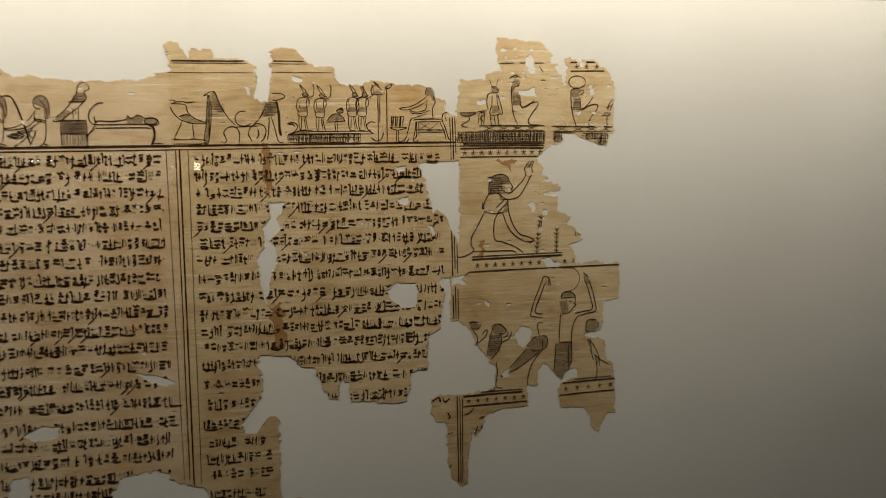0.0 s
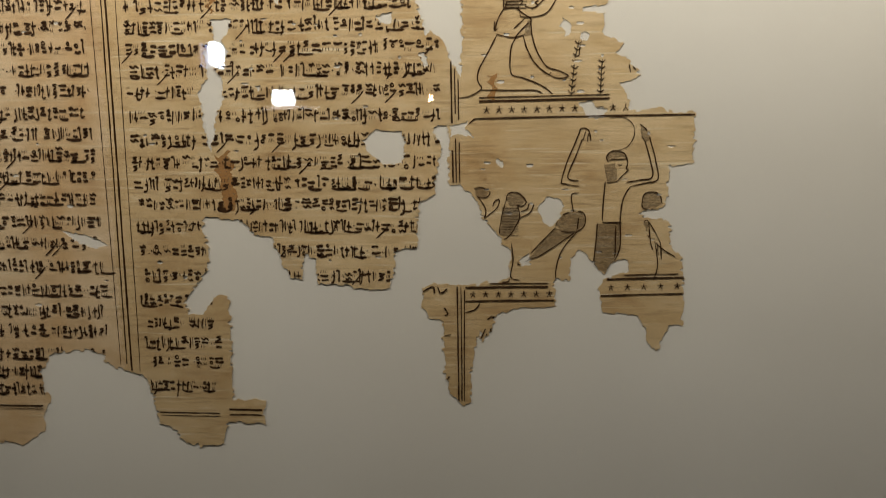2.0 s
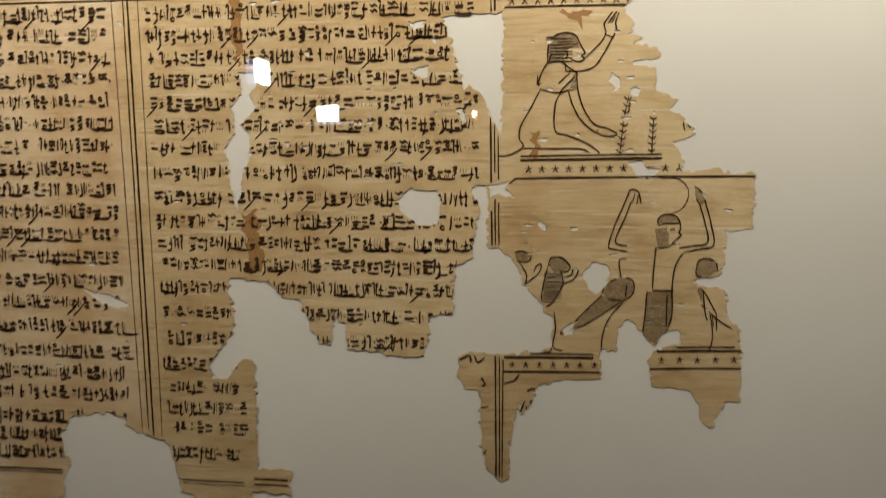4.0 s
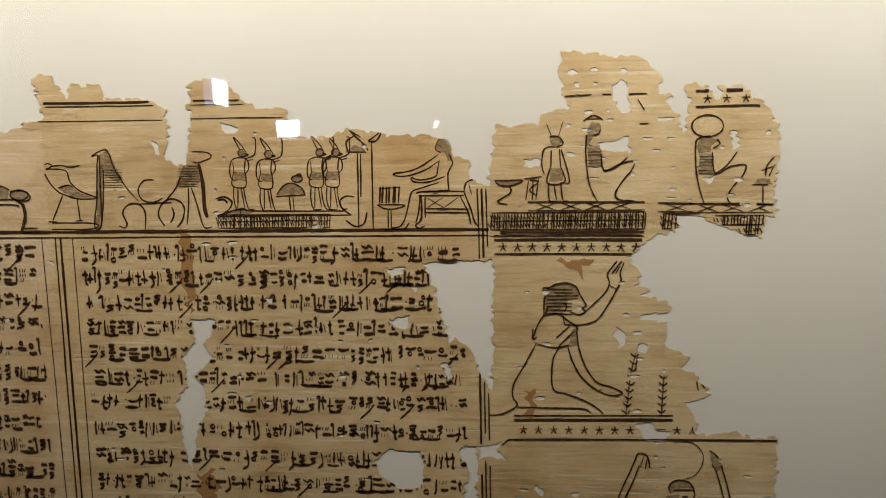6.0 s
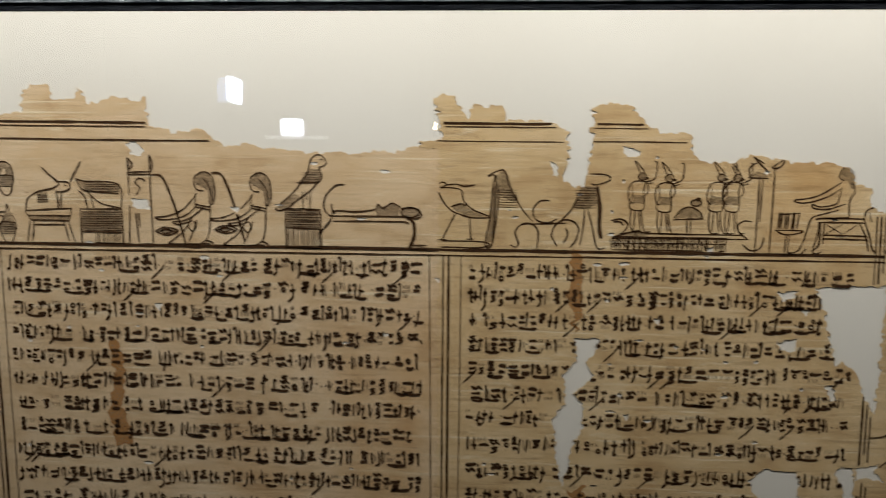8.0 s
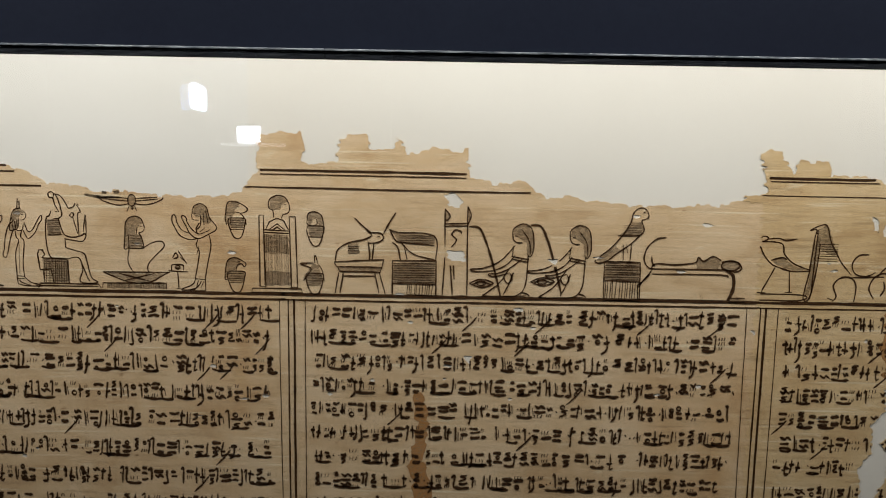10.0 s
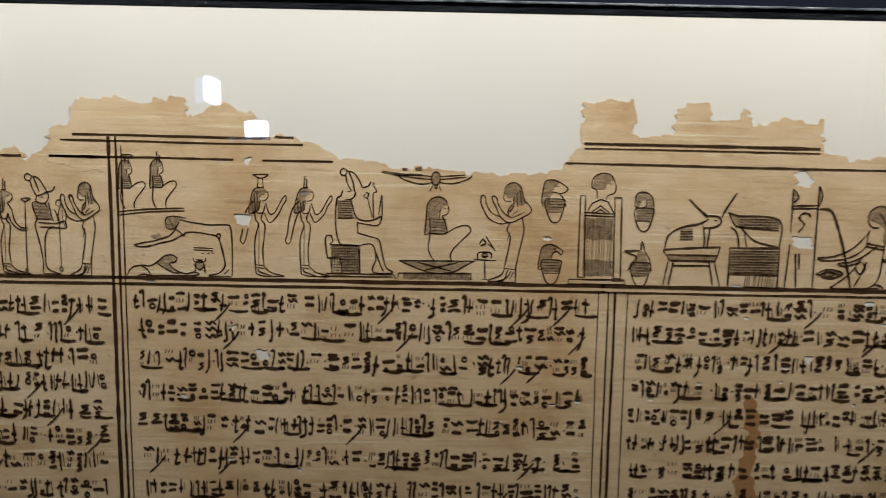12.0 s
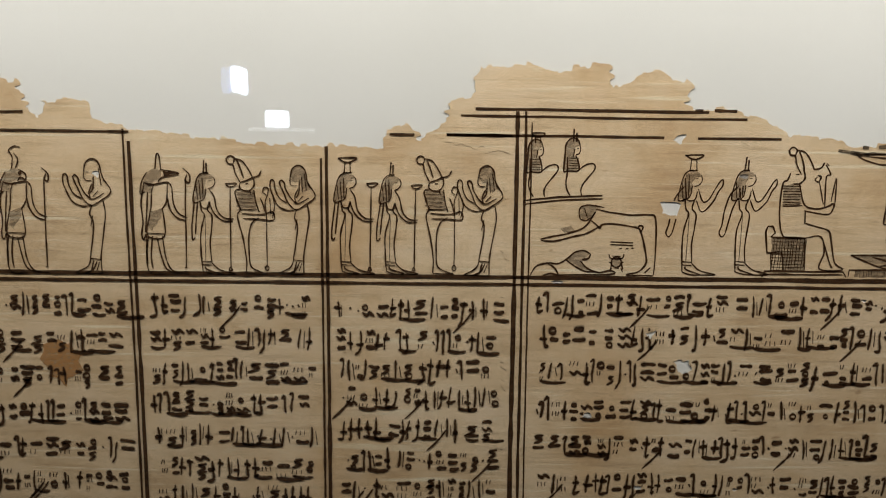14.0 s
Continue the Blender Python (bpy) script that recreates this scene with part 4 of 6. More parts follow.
def squatting(sheet, x, z, size=1.0, crown="", flip=1):
    k, how = Ink(sheet, 0.06), how_at(x, z, size, flip)
    k.fill("-0.63,1.25 -0.6,2.01 -0.57,2.46 -0.39,2.74 -0.1,2.84 0.2,2.73 0.32,2.49 0.13,2.4 0.02,2.25 -0.09,1.92 -0.44,1.88 -0.45,1.26", **how)
    k.lines("-0.45,1.26 -0.66,1.22 -0.6,2.01 -0.57,2.46 -0.39,2.74 -0.1,2.84 0.2,2.73 0.32,2.49", "0.01,2.31 -0.06,1.92", **how)
    k.lines("0.32,2.49 0.37,2.26 0.29,2.08 0.08,2.01", "0.13,2.34 0.25,2.34", width=0.045, **how)
    k.fill("-0.44,1.91 0.09,1.95 0.26,1.66 0.25,1.24 -0.42,1.23", **how)
    for i in range(6):
        k.stroke([(-0.36, 1.86 - i * 0.125), (0.26 + 0.01 * i, 1.85 - i * 0.125)], 0.034, **how)
    k.lines("-0.46,1.91 -0.43,1.23 -0.5,0.62 -0.38,0.22 -0.19,-0", "0.08,2.01 0.25,1.66 0.25,1.24 -0.43,1.23", "0.25,1.24 0.73,1.53 1.2,1.6 1.33,1.35 0.93,0.92 0.59,0.56 0.47,0.25 0.54,0.01", **how)
    if crown == "disc":
        k.oval(0, 3.15, 0.6, 0.52, filled=False, **how)
    if crown == "tall":
        k.lines("-0.1,2.65 -0.08,3.3", "0.1,2.65 0.1,3.1", width=0.1, **how)
    if crown == "horn":
        k.lines("-0.4,3.15 0.4,3.15 0.2,2.98 -0.2,2.98 -0.4,3.15", "-0.18,2.98 -0.16,2.65", "0.18,2.98 0.16,2.65", **how)
    return k.done("squatting_shape", "ink outline of a rounded squatting shape")


def jar(sheet, x, z, lid, size=1.0):
    """A striped jar under a shaped lid."""
    k, how = Ink(sheet, 0.06), how_at(x, z, size, 1)
    k.fill("-0.4,0.94 0.35,0.96 0.42,0.66 0.31,0.48 -0.31,0.47", **how)
    for i in range(4):
        k.stroke([(-0.3, 0.86 - i * 0.12), (0.38, 0.86 - i * 0.12)], 0.032, **how)
    k.lines("-0.37,0.97 0.37,0.96 0.43,0.72 0.22,0.02 -0.15,0.01 -0.41,0.68 -0.37,0.97", "-0.34,0.41 0.31,0.41", **how)
    if lid == "snout":
        k.fill("-0.55,1.18 -0.43,1.71 -0.07,1.79 0.15,1.66 -0.02,1.48 -0.09,1.21 -0.28,0.97 -0.5,0.61", **how)
        k.lines("-0.5,0.61 -0.56,0.91 -0.53,1.21 -0.43,1.71 -0.07,1.79 0.32,1.63 0.55,1.4 0.29,1.22 -0.09,1.27", "0.17,1.22 0.4,0.96 0.48,0.63", "-0.28,0.97 -0.32,0.65", "0.05,1.54 0.16,1.51", **how)
    elif lid == "beak":
        k.fill("-0.5,0.61 -0.47,1.21 -0.35,1.53 -0.03,1.63 0.27,1.52 0.17,1.28 -0.02,1.07 -0.28,0.94", **how)
        k.lines("-0.29,0.62 -0.52,0.58 -0.47,1.21 -0.35,1.53 -0.03,1.63 0.3,1.49 0.49,1.34 0.41,1.19 0.26,1.34 0.07,1.25 0.01,1.01", "0.1,1.45 0.19,1.44", **how)
    elif lid == "round":
        k.fill("-0.41,1.21 -0.35,1.59 -0.03,1.7 0.27,1.57 0.4,1.22 0.37,0.96 0.19,0.98 0.08,1.34 -0.15,1.27 -0.25,0.97", **how)
        k.lines("-0.41,1.21 -0.35,1.59 -0.03,1.7 0.27,1.57 0.41,1.22 0.45,0.63", "-0.41,1.21 -0.38,1.06 -0.16,0.98 0.1,1.07 0.08,1.34", "-0.3,1.27 -0.18,1.27", width=0.055, **how)
    else:
        k.fill("-0.21,1.21 -0.08,1.48 0.22,1.37 0.45,0.63 0.27,0.6 0.1,0.95 -0.28,0.92 -0.47,0.62 -0.53,0.76", **how)
        k.lines("0.01,1.48 0.03,1.86 0.16,1.45", "-0.05,1.48 -0.69,1.44 -0.18,1.24 -0.23,1 -0.53,0.61", "0.16,1.45 0.39,1.08 0.48,0.6", "-0.34,1.44 -0.6,1.41", **how)
    return k.done("jar_shape", "ink outline of a lidded jar")


# narrow columns
striding(fourth, -64.49, 0.09, "hook")
adorer(fourth, -61.33, 0.12, 0.98, 0.8)
striding(fourth, -59.3, 0.12, "ears")
robed(fourth, -57.38, 0.14, "tall")
wrapped(fourth, -55.89, 0.16)
adorer(fourth, -53.78, 0.18, 0.93, 0.8)
robed(fourth, -52.19, 0.2, "cup")
robed(fourth, -50.53, 0.22, "tall", size=0.98)
wrapped(fourth, -48.92, 0.24)
adorer(fourth, -46.86, 0.21, 0.94, 0.8)

# wide vignette
squatting(third, -45.09, 3.19, 0.74, "horn", 0.78)
squatting(third, -43.73, 3.25, 0.74, "tall", 0.78)
k = Ink(third, 0.07)
k.lines("-45.53,3.05 -44.33,3.19 -42.65,3.26", "-45.52,2.91 -44.18,3.08 -42.64,3.14", smooth=False)
k.done("ledge_line")
k = Ink(third, 0.068)
k.fill("-43.49,2.56 -43.44,2.82 -43.12,2.91 -42.56,2.83 -42.9,2.64 -43.1,2.4 -43.31,2.34")
k.fill("-44.15,1.99 -43.8,2.13 -43.65,1.97 -44,1.85")
k.lines("-43.49,2.56 -43.44,2.82 -43.12,2.91 -42.56,2.83", "-43.49,2.56 -43.43,2.38 -43.23,2.33 -43.06,2.43 -42.88,2.66", "-43.3,2.79 -43.18,2.43", width=0.05)
k.lines("-42.88,2.77 -42.34,2.65 -41.63,2.56 -40.93,2.56 -40.67,2.45 -40.6,1.6 -40.62,0.31", "-43.06,2.34 -42.86,2.2 -42.71,2.06 -42.63,2.18 -42.32,2.22 -41.76,2.16 -41.3,2.08 -41.18,1.91 -41.08,1.6 -40.94,1.02 -40.95,0.71 -41.22,0.42 -41.65,0.3 -40.65,0.29", "-41.3,2.08 -41.22,2.16 -41.11,2.11 -41.18,1.91", "-42.88,2.66 -43.28,2.08 -43.86,1.85 -44.42,1.73 -44.9,1.62", "-42.71,2.12 -43.22,1.84 -43.85,1.68 -44.41,1.54 -44.87,1.58", "-40.76,0.59 -40.97,0.39")
k.lines("-42.29,1.54 -41.45,1.52", "-42.29,1.44 -41.44,1.42", "-41.95,1.3 -41.85,1.3", "-41.7,1.3 -41.61,1.3", "-41.51,1.32 -41.42,1.32", width=0.06)
k.done("arched_shape", "ink outline of a long arched shape")
k = Ink(third, 0.068)
k.fill("-43.9,0.85 -43.62,1.12 -43.27,1.21 -43.01,1.07 -43.21,0.94 -43.37,0.82 -43.22,0.62 -42.79,0.41 -43.17,0.45 -43.61,0.68")
k.lines("-43.01,1.07 -43.09,0.91 -43.32,0.85", "-45.25,0.22 -45.01,0.6 -44.59,0.72 -44.22,0.7 -43.88,0.89 -43.61,1.14 -43.27,1.21 -43.01,1.07", "-44.77,0.26 -44.49,0.32 -44.2,0.27 -44.35,0.55 -44.59,0.69", "-43.91,0.85 -43.6,0.62 -43.21,0.42 -42.79,0.4", "-43.37,0.82 -43.13,0.54 -42.67,0.38 -42.25,0.46 -42.22,0.32 -44.23,0.27")
k.done("crouching_shape", "ink outline of a low crouching shape")
k = Ink(third, 0.055)
k.oval(-42.04, 0.78, 0.18, 0.2)
k.lines("-42.33,1.08 -42.24,0.92 -41.84,0.93 -41.77,1.09", "-42.22,1.01 -41.88,1.01", "-42.31,0.78 -42.22,0.72 -42.25,0.49", "-41.77,0.78 -41.84,0.73 -41.78,0.5", "-42.21,0.55 -42.25,0.4", "-41.86,0.55 -41.79,0.41", "-42.11,0.55 -41.94,0.55")
k.done("beetle_shape", "small ink drawing of a beetle")
robed(third, -39.49, 0.32, "cup", True, staff=False, size=1.03)
robed(third, -37.51, 0.35, "tall", True, staff=False, size=1.03)

# throne with a crowned seated outline
k = Ink(third, 0.07)
k.fill("-36.32,1.77 -35.1,1.75 -35.01,0.55 -35.78,0.54 -35.88,1.2 -36.28,1.22")
k.lines("-36.35,1.79 -36.19,1.94 -36.29,2.19 -36.48,2.19 -36.55,1.99 -36.45,1.19 -35.88,1.2 -35.8,0.54", "-36.35,1.79 -35.08,1.77 -35.01,0.52", "-36.31,1.19 -36.26,0.53", "-36.58,0.27 -36.48,0.5 -33.56,0.5 -33.43,0.3", "-36.48,0.38 -33.58,0.39", smooth=False)
k.hatch(-36.27, -35.06, 0.54, 1.74, 0.11, 0.03, lean=0.05)
k.hatch(-36.27, -35.06, 0.54, 1.74, 0.12, 0.025, upright=False)
k.done("throne", "hatched ink drawing of a block throne")
k = Ink(third, 0.068)
plumed_crown(k, how_at(-35.29, 0.54, 1.04, 1))
k.fill("-36.05,3.75 -35.43,3.78 -35.31,3.03 -35.97,2.96")
k.hatch(-36.01, -35.35, 2.99, 3.72, 0.1, 0.04, upright=False)
k.lines("-35.78,4.17 -35.88,3.92 -36.05,3.75 -36.1,2.79 -35.97,1.97 -35.7,1.77 -35.03,1.77", "-35.33,4.37 -35.23,4.01 -35.4,3.8 -35.65,3.78", "-35.59,4.13 -35.45,4.13", "-35.43,3.78 -35.28,3.17 -35.1,2.93 -34.7,2.86 -34.32,2.95 -34.14,3.04 -34.12,2.9 -34.33,2.66 -35.18,2.79", "-35.99,2.93 -35.27,2.97", "-35.15,2.33 -34.57,2.17 -34.21,2.03 -34.09,1.65 -33.9,0.85 -33.59,0.59 -34.45,0.61 -34.32,1.22 -34.49,1.82 -35.03,1.77", "-34.39,1.67 -34.11,0.87 -33.99,0.64", "-35.15,2.74 -35.12,2.35")
k.lines("-34.51,4.49 -34.31,4.14 -34.47,4 -34.44,2.95", "-34.48,4.55 -34.39,4.44", "-34.79,4.04 -34.87,3.93 -34.73,3.85 -34.66,4.04 -34.79,4.1", "-34.71,3.85 -34.5,3.03", "-34.1,4.01 -34.23,3.12", "-34.07,3.97 -34.08,3.01", width=0.055)
k.done("seated_shape", "ink outline of a crowned seated shape")

# boat with a squatting outline under wings
k = Ink(third, 0.07)
k.fill("-33.23,1.09 -30.04,1.13 -30.42,0.94 -31,0.67 -31.9,0.65 -32.8,0.92")
k.lines("-33.32,1.14 -29.95,1.16", "-33.32,1.14 -32.8,0.92 -31.9,0.63 -31,0.65 -30.42,0.94 -30.04,1.14", "-32.51,1.08 -31,0.71", "-30.72,1.11 -32.2,0.72")
k.done("boat_shape", "ink drawing of a shallow boat")
k = Ink(third, 0.07)
k.fill("-33.11,0.58 -30.16,0.61 -30.15,0.33 -33.1,0.31")
k.lines("-33.35,0.33 -33.33,0.58 -30.15,0.62 -30.13,0.3", smooth=False)
k.hatch(-33.09, -30.19, 0.32, 0.58, 0.1, 0.03)
k.done("plinth_shape")
squatting(third, -31.54, 1.13)
k = Ink(third, 0.062)
k.oval(-31.76, 4.76, 0.19, 0.29)
k.lines("-31.95,4.84 -32.64,4.9 -33.3,4.84 -33.08,4.67 -32.48,4.51 -31.94,4.58", "-31.59,4.85 -31.03,4.89 -30.23,4.92 -30.44,4.73 -31.02,4.54 -31.58,4.59", "-32.93,4.79 -31.96,4.72", "-31.55,4.73 -30.44,4.84", "-31.89,4.46 -31.99,4.22", "-31.62,4.47 -31.53,4.23", "-31.81,4.43 -31.74,4.32 -31.69,4.44")
k.lines("-34.11,5 -33.23,4.9 -32.35,4.89", "-33.8,5.18 -32.8,5.12 -32.19,5.22", "-33.67,4.92 -32.93,4.82", width=0.13, slot=2)
k.done("winged_shape", "faded ink drawing of spread wings")
k = Ink(third, 0.07)
k.lines("-29.56,1.17 -29.52,0.41", "-30.04,1.25 -29.06,1.21", "-29.86,1.28 -29.82,1.55 -29.31,1.55 -29.27,1.29", "-29.72,1.41 -29.39,1.41", "-29.81,1.92 -29.65,2.16 -29.54,1.95 -29.76,1.86", "-29.52,2.27 -29.11,1.63", "-29.42,1.95 -29.19,1.75", "-29.64,0.37 -29.4,0.38")
k.oval(-29.56, 1.44, 0.1, 0.09)
k.done("offering_stand", "small ink drawing of a stand")
adorer(third, -28.29, 0.28)

# jars round the shrine
jar(third, -26.58, 3, "snout")
jar(third, -26.65, 0.28, "beak", 1.04)
jar(second, -22.68, 2.69, "round", 0.98)
jar(second, -22.72, 0.24, "ears", 1.04)
k = Ink(second, 0.07, third)
k.fill("-25.3,3.17 -24,3.14 -23.99,2.18 -25.27,2.22")
k.fill("-25.22,1.33 -23.95,1.28 -23.93,0.58 -25.22,0.58")
k.lines("-25.47,4.13 -25.25,4.14 -25.15,0.54 -25.45,0.55 -25.47,4.13", "-23.96,4.08 -23.67,4.08 -23.56,0.51 -23.88,0.52 -23.96,4.08", "-25.29,3.41 -23.98,3.36", "-25.28,3.28 -23.98,3.24", "-25.14,3.42 -24.96,3.8 -24.59,3.99 -24.26,3.89 -24,3.41", "-24.97,3.42 -24.57,3.72 -24.17,3.4", "-24.79,3.42 -24.56,3.55 -24.34,3.4", "-25.84,0.45 -23.38,0.45 -23.33,0.25 -25.88,0.23 -25.84,0.45", smooth=False)
k.hatch(-25.22, -23.97, 0.6, 3.19, 0.1, 0.022)
k.fill("-24.98,4.51 -24.95,4.9 -24.59,5.12 -24.21,5.07 -24.03,4.83 -24.33,4.63 -24.44,4.38 -24.77,4.37")
k.lines("-24.74,4.02 -24.77,4.37 -24.98,4.51 -24.95,4.9 -24.59,5.12 -24.21,5.07 -24.03,4.83 -23.94,4.53 -24.02,4.27 -24.28,4.17 -24.35,3.96", "-24.23,4.67 -24.11,4.68", width=0.055)
k.done("shrine_shape", "hatched ink shrine under a dark round top")

# horned shape on a stand, chest, gateway
k = Ink(second, 0.075)
k.fill("-21.05,2.74 -20.5,2.83 -20.45,2.29 -21.02,2.28")
k.lines("-21.69,1.87 -21.56,2.46 -21,2.84 -20.24,3 -19.83,3.22", "-20.05,2.91 -19.96,2.34 -19.98,1.95", "-19.75,2.88 -19.83,1.96", "-19.97,3.37 -19.42,3.34 -19.28,3.08 -19.56,2.88 -20.01,2.84", "-20.73,4.08 -20.3,3.67 -19.87,3.34", "-18.66,4.38 -19.02,3.79 -19.27,3.31", "-20.14,3.48 -19.87,3.26", "-19.58,3.19 -19.45,3.15")
k.hatch(-21.04, -20.48, 2.31, 2.77, 0.12, 0.05, upright=False)
k.done("horned_shape", "ink outline of a horned reclining shape")
k = Ink(second, 0.075)
k.fill("-21.57,1.6 -19.36,1.62 -19.43,1.39 -21.45,1.39")
k.lines("-21.73,1.83 -21.61,1.62 -19.35,1.62 -19.26,2.01 -20.31,1.95 -21.73,1.85", "-21.55,1.58 -21.45,1.37 -19.43,1.37 -19.36,1.62", "-21.51,1.33 -21.69,0.26", "-21.28,1.31 -21.44,0.27", "-19.47,1.37 -19.17,0.27", "-19.7,1.34 -19.48,0.3", "-21.28,1.14 -19.69,1.17", smooth=False)
k.done("stand_shape", "ink drawing of a splayed stand")
k = Ink(second, 0.075)
k.fill("-18.93,3.5 -16.74,3.2 -16.76,2.82 -18.06,2.87 -18.57,2.94")
k.fill("-18.78,1.9 -16.69,1.9 -16.7,0.85 -18.79,0.89")
k.lines("-18.97,3.54 -18.51,3.4 -16.74,3.24 -16.67,2.01", "-18.97,3.54 -18.69,3.01 -18.34,2.9 -16.74,2.78", "-18.84,2.9 -18.56,2.63 -18.42,1.98", "-18.38,2.87 -17.75,2.3 -16.69,2.03", "-18.22,2.64 -18.08,2.03")
k.lines("-18.82,1.98 -16.64,1.98 -16.62,0.21 -18.82,0.25 -18.82,1.98", "-18.8,0.82 -16.64,0.8", smooth=False)
k.hatch(-18.78, -16.67, 0.88, 1.92, 0.12, 0.04, upright=False)
k.hatch(-18.77, -16.65, 0.25, 0.8, 0.13, 0.055, lean=0.04)
k.hatch(-18.5, -16.79, 2.88, 3.3, 0.12, 0.035, upright=False)
k.done("chest_shape", "hatched ink drawing of a chest")
k = Ink(second, 0.075)
k.fill("-16.25,4.58 -15.97,4.24 -16.18,3.74")
k.fill("-15.09,4.71 -14.93,4.3 -15.08,3.8")
k.lines("-16.23,4.62 -16.21,2.69", "-16.21,2.18 -16.3,0.26", "-15.09,4.75 -15.1,3.76 -15.07,0.26", "-16.22,3.86 -15.09,3.92", "-16.21,3.74 -15.1,3.78", "-16.23,4.62 -15.97,4.24 -16.21,4.01", "-15.09,4.75 -14.93,4.3 -15.08,3.84", "-15.87,2.72 -15.64,3.07 -15.87,3.33 -15.7,3.56 -15.45,3.51 -15.4,3.38", "-15.96,2.14 -15.8,0.29", "-15.8,2.14 -15.72,1.07")
k.done("gateway_shape", "ink drawing of a narrow gateway")


def hoeing(x, z):
    """A bent kneeling outline that holds a hoe."""
    k, how = Ink(second, 0.068), how_at(x, z, 1.0, 1)
    k.fill("-0.45,3.12 -0.36,3.46 0.05,3.66 0.44,3.51 0.61,3.06 0.61,2.41 0.48,2.06 0.28,2.17 0.25,2.71 -0.06,2.93", **how)
    k.lines("-0.46,3.15 -0.36,3.46 0.05,3.66 0.44,3.51 0.61,3.06 0.63,2.41 0.48,2.02 0.3,2.17", "-0.44,3.19 -0.38,2.87 -0.2,2.72 0.06,2.72", "-0.32,3.04 -0.16,3.04", "0.03,3.35 0.4,2.79 0.47,2.14", width=0.06, **how)
    k.lines("-0.31,2.58 -0.67,2.12 -1.14,1.7 -1.85,1.4 -2.5,1.33 -2.22,1.22 -1.31,1.31 -0.66,1.62 -0.28,2.08", "0.07,1.9 -0.55,1.42 -1.08,1.16 -1.61,1.1 -1.26,0.99 -0.54,1.19", "-0.47,2.02 0.41,1.87", "-0.46,1.89 0.38,1.73", "-0.38,2.54 -0.43,2", "0.36,2.06 0.34,1.44 0.29,0.67 0.09,0.2 -0.29,-0.01", "-0.52,1.43 -0.82,0.96 -0.63,0.65 -0.41,0.85 -0.5,1.16", "-0.82,0.96 -1.18,0.52 -1.64,0.17 -1.74,-0.03 0.32,0.03", "-0.35,1.2 -0.55,0.65 -0.83,0.06", "0.09,0.2 0.36,0.12 0.48,-0.01", **how)
    return k.done("hoeing_shape", "ink outline of a bent kneeling shape")


hoeing(-12.41, 0.27)
hoeing(-9.55, 0.24)
for dx, dz in ((0, 0), (3.06, 0.13)):
    k = Ink(second, 0.07)
    k.lines("-15.02,3.75 -14.51,3.68 -14.17,3.02 -13.9,2.22 -13.63,1.3 -13.39,0.29", at=(dx, dz), width=0.12)
    k.lines("-14.95,0.89 -14.38,1.11 -13.76,0.91 -14.36,0.7 -14.95,0.89", "-14.83,0.83 -14.38,0.97 -13.87,0.85", at=(dx, dz))
    k.oval(-14.37, 0.9, 0.23, 0.12, at=(dx, dz))
    k.done("hoe_shape", "ink drawing of a curved hoe")

# perched outline on a chest, lion bed
k = Ink(second, 0.07)
k.fill("-8.2,2.09 -6.48,2.06 -6.47,1.15 -8.19,1.2")
k.lines("-8.22,2.13 -6.44,2.1 -6.39,0.12 -8.2,0.15 -8.22,2.13", "-8.21,1.16 -6.45,1.11", smooth=False)
k.hatch(-8.18, -6.47, 1.22, 2.06, 0.12, 0.04, upright=False)
k.hatch(-8.16, -6.43, 0.19, 1.14, 0.14, 0.05, lean=0.03)
k.done("chest_shape", "hatched ink drawing of a small chest")
k = Ink(second, 0.07)
k.fill("-6.93,4.37 -6.73,4.75 -6.4,4.83 -6.19,4.65 -6.41,4.45 -6.5,4.19 -6.83,3.95")
k.fill("-7.33,3.64 -6.99,4.1 -6.5,4.11 -6.32,3.77 -6.56,3.5 -7.59,3.44")
k.fill("-7.7,2.87 -7.38,2.72 -8,2.21 -8.48,2.04 -8.64,2.2")
k.lines("-6.19,4.65 -6.12,4.38 -6.32,4.25 -6.46,4.19 -6.32,3.73 -6.56,3.42 -6.95,3.03 -7.64,2.52 -8.07,2.17 -8.5,2.02 -8.68,2.18 -7.99,2.75 -7.43,3.37 -7.02,4.02 -6.87,4.56 -6.62,4.81 -6.36,4.81 -6.19,4.65", "-7.62,3.42 -6.48,3.44", "-7.33,2.99 -7.3,2.1", "-7.17,2.99 -7.11,2.57", "-6.92,3.11 -6.96,2.11", "-7.46,2.14 -7.22,2.11", "-7.07,2.11 -6.84,2.07", "-6.4,4.61 -6.28,4.59")
k.hatch(-7.34, -6.43, 3.49, 4.03, 0.11, 0.03, upright=False)
k.done("perched_shape", "ink outline of a perched shape on a chest")
k = Ink(second, 0.075)
k.fill("-3.71,2.13 -3.54,2.4 -3.26,2.25 -2.81,2.47 -2.39,2.31 -2.54,1.84 -3.61,1.84")
k.oval(-1.91, 2.01, 0.46, 0.25)
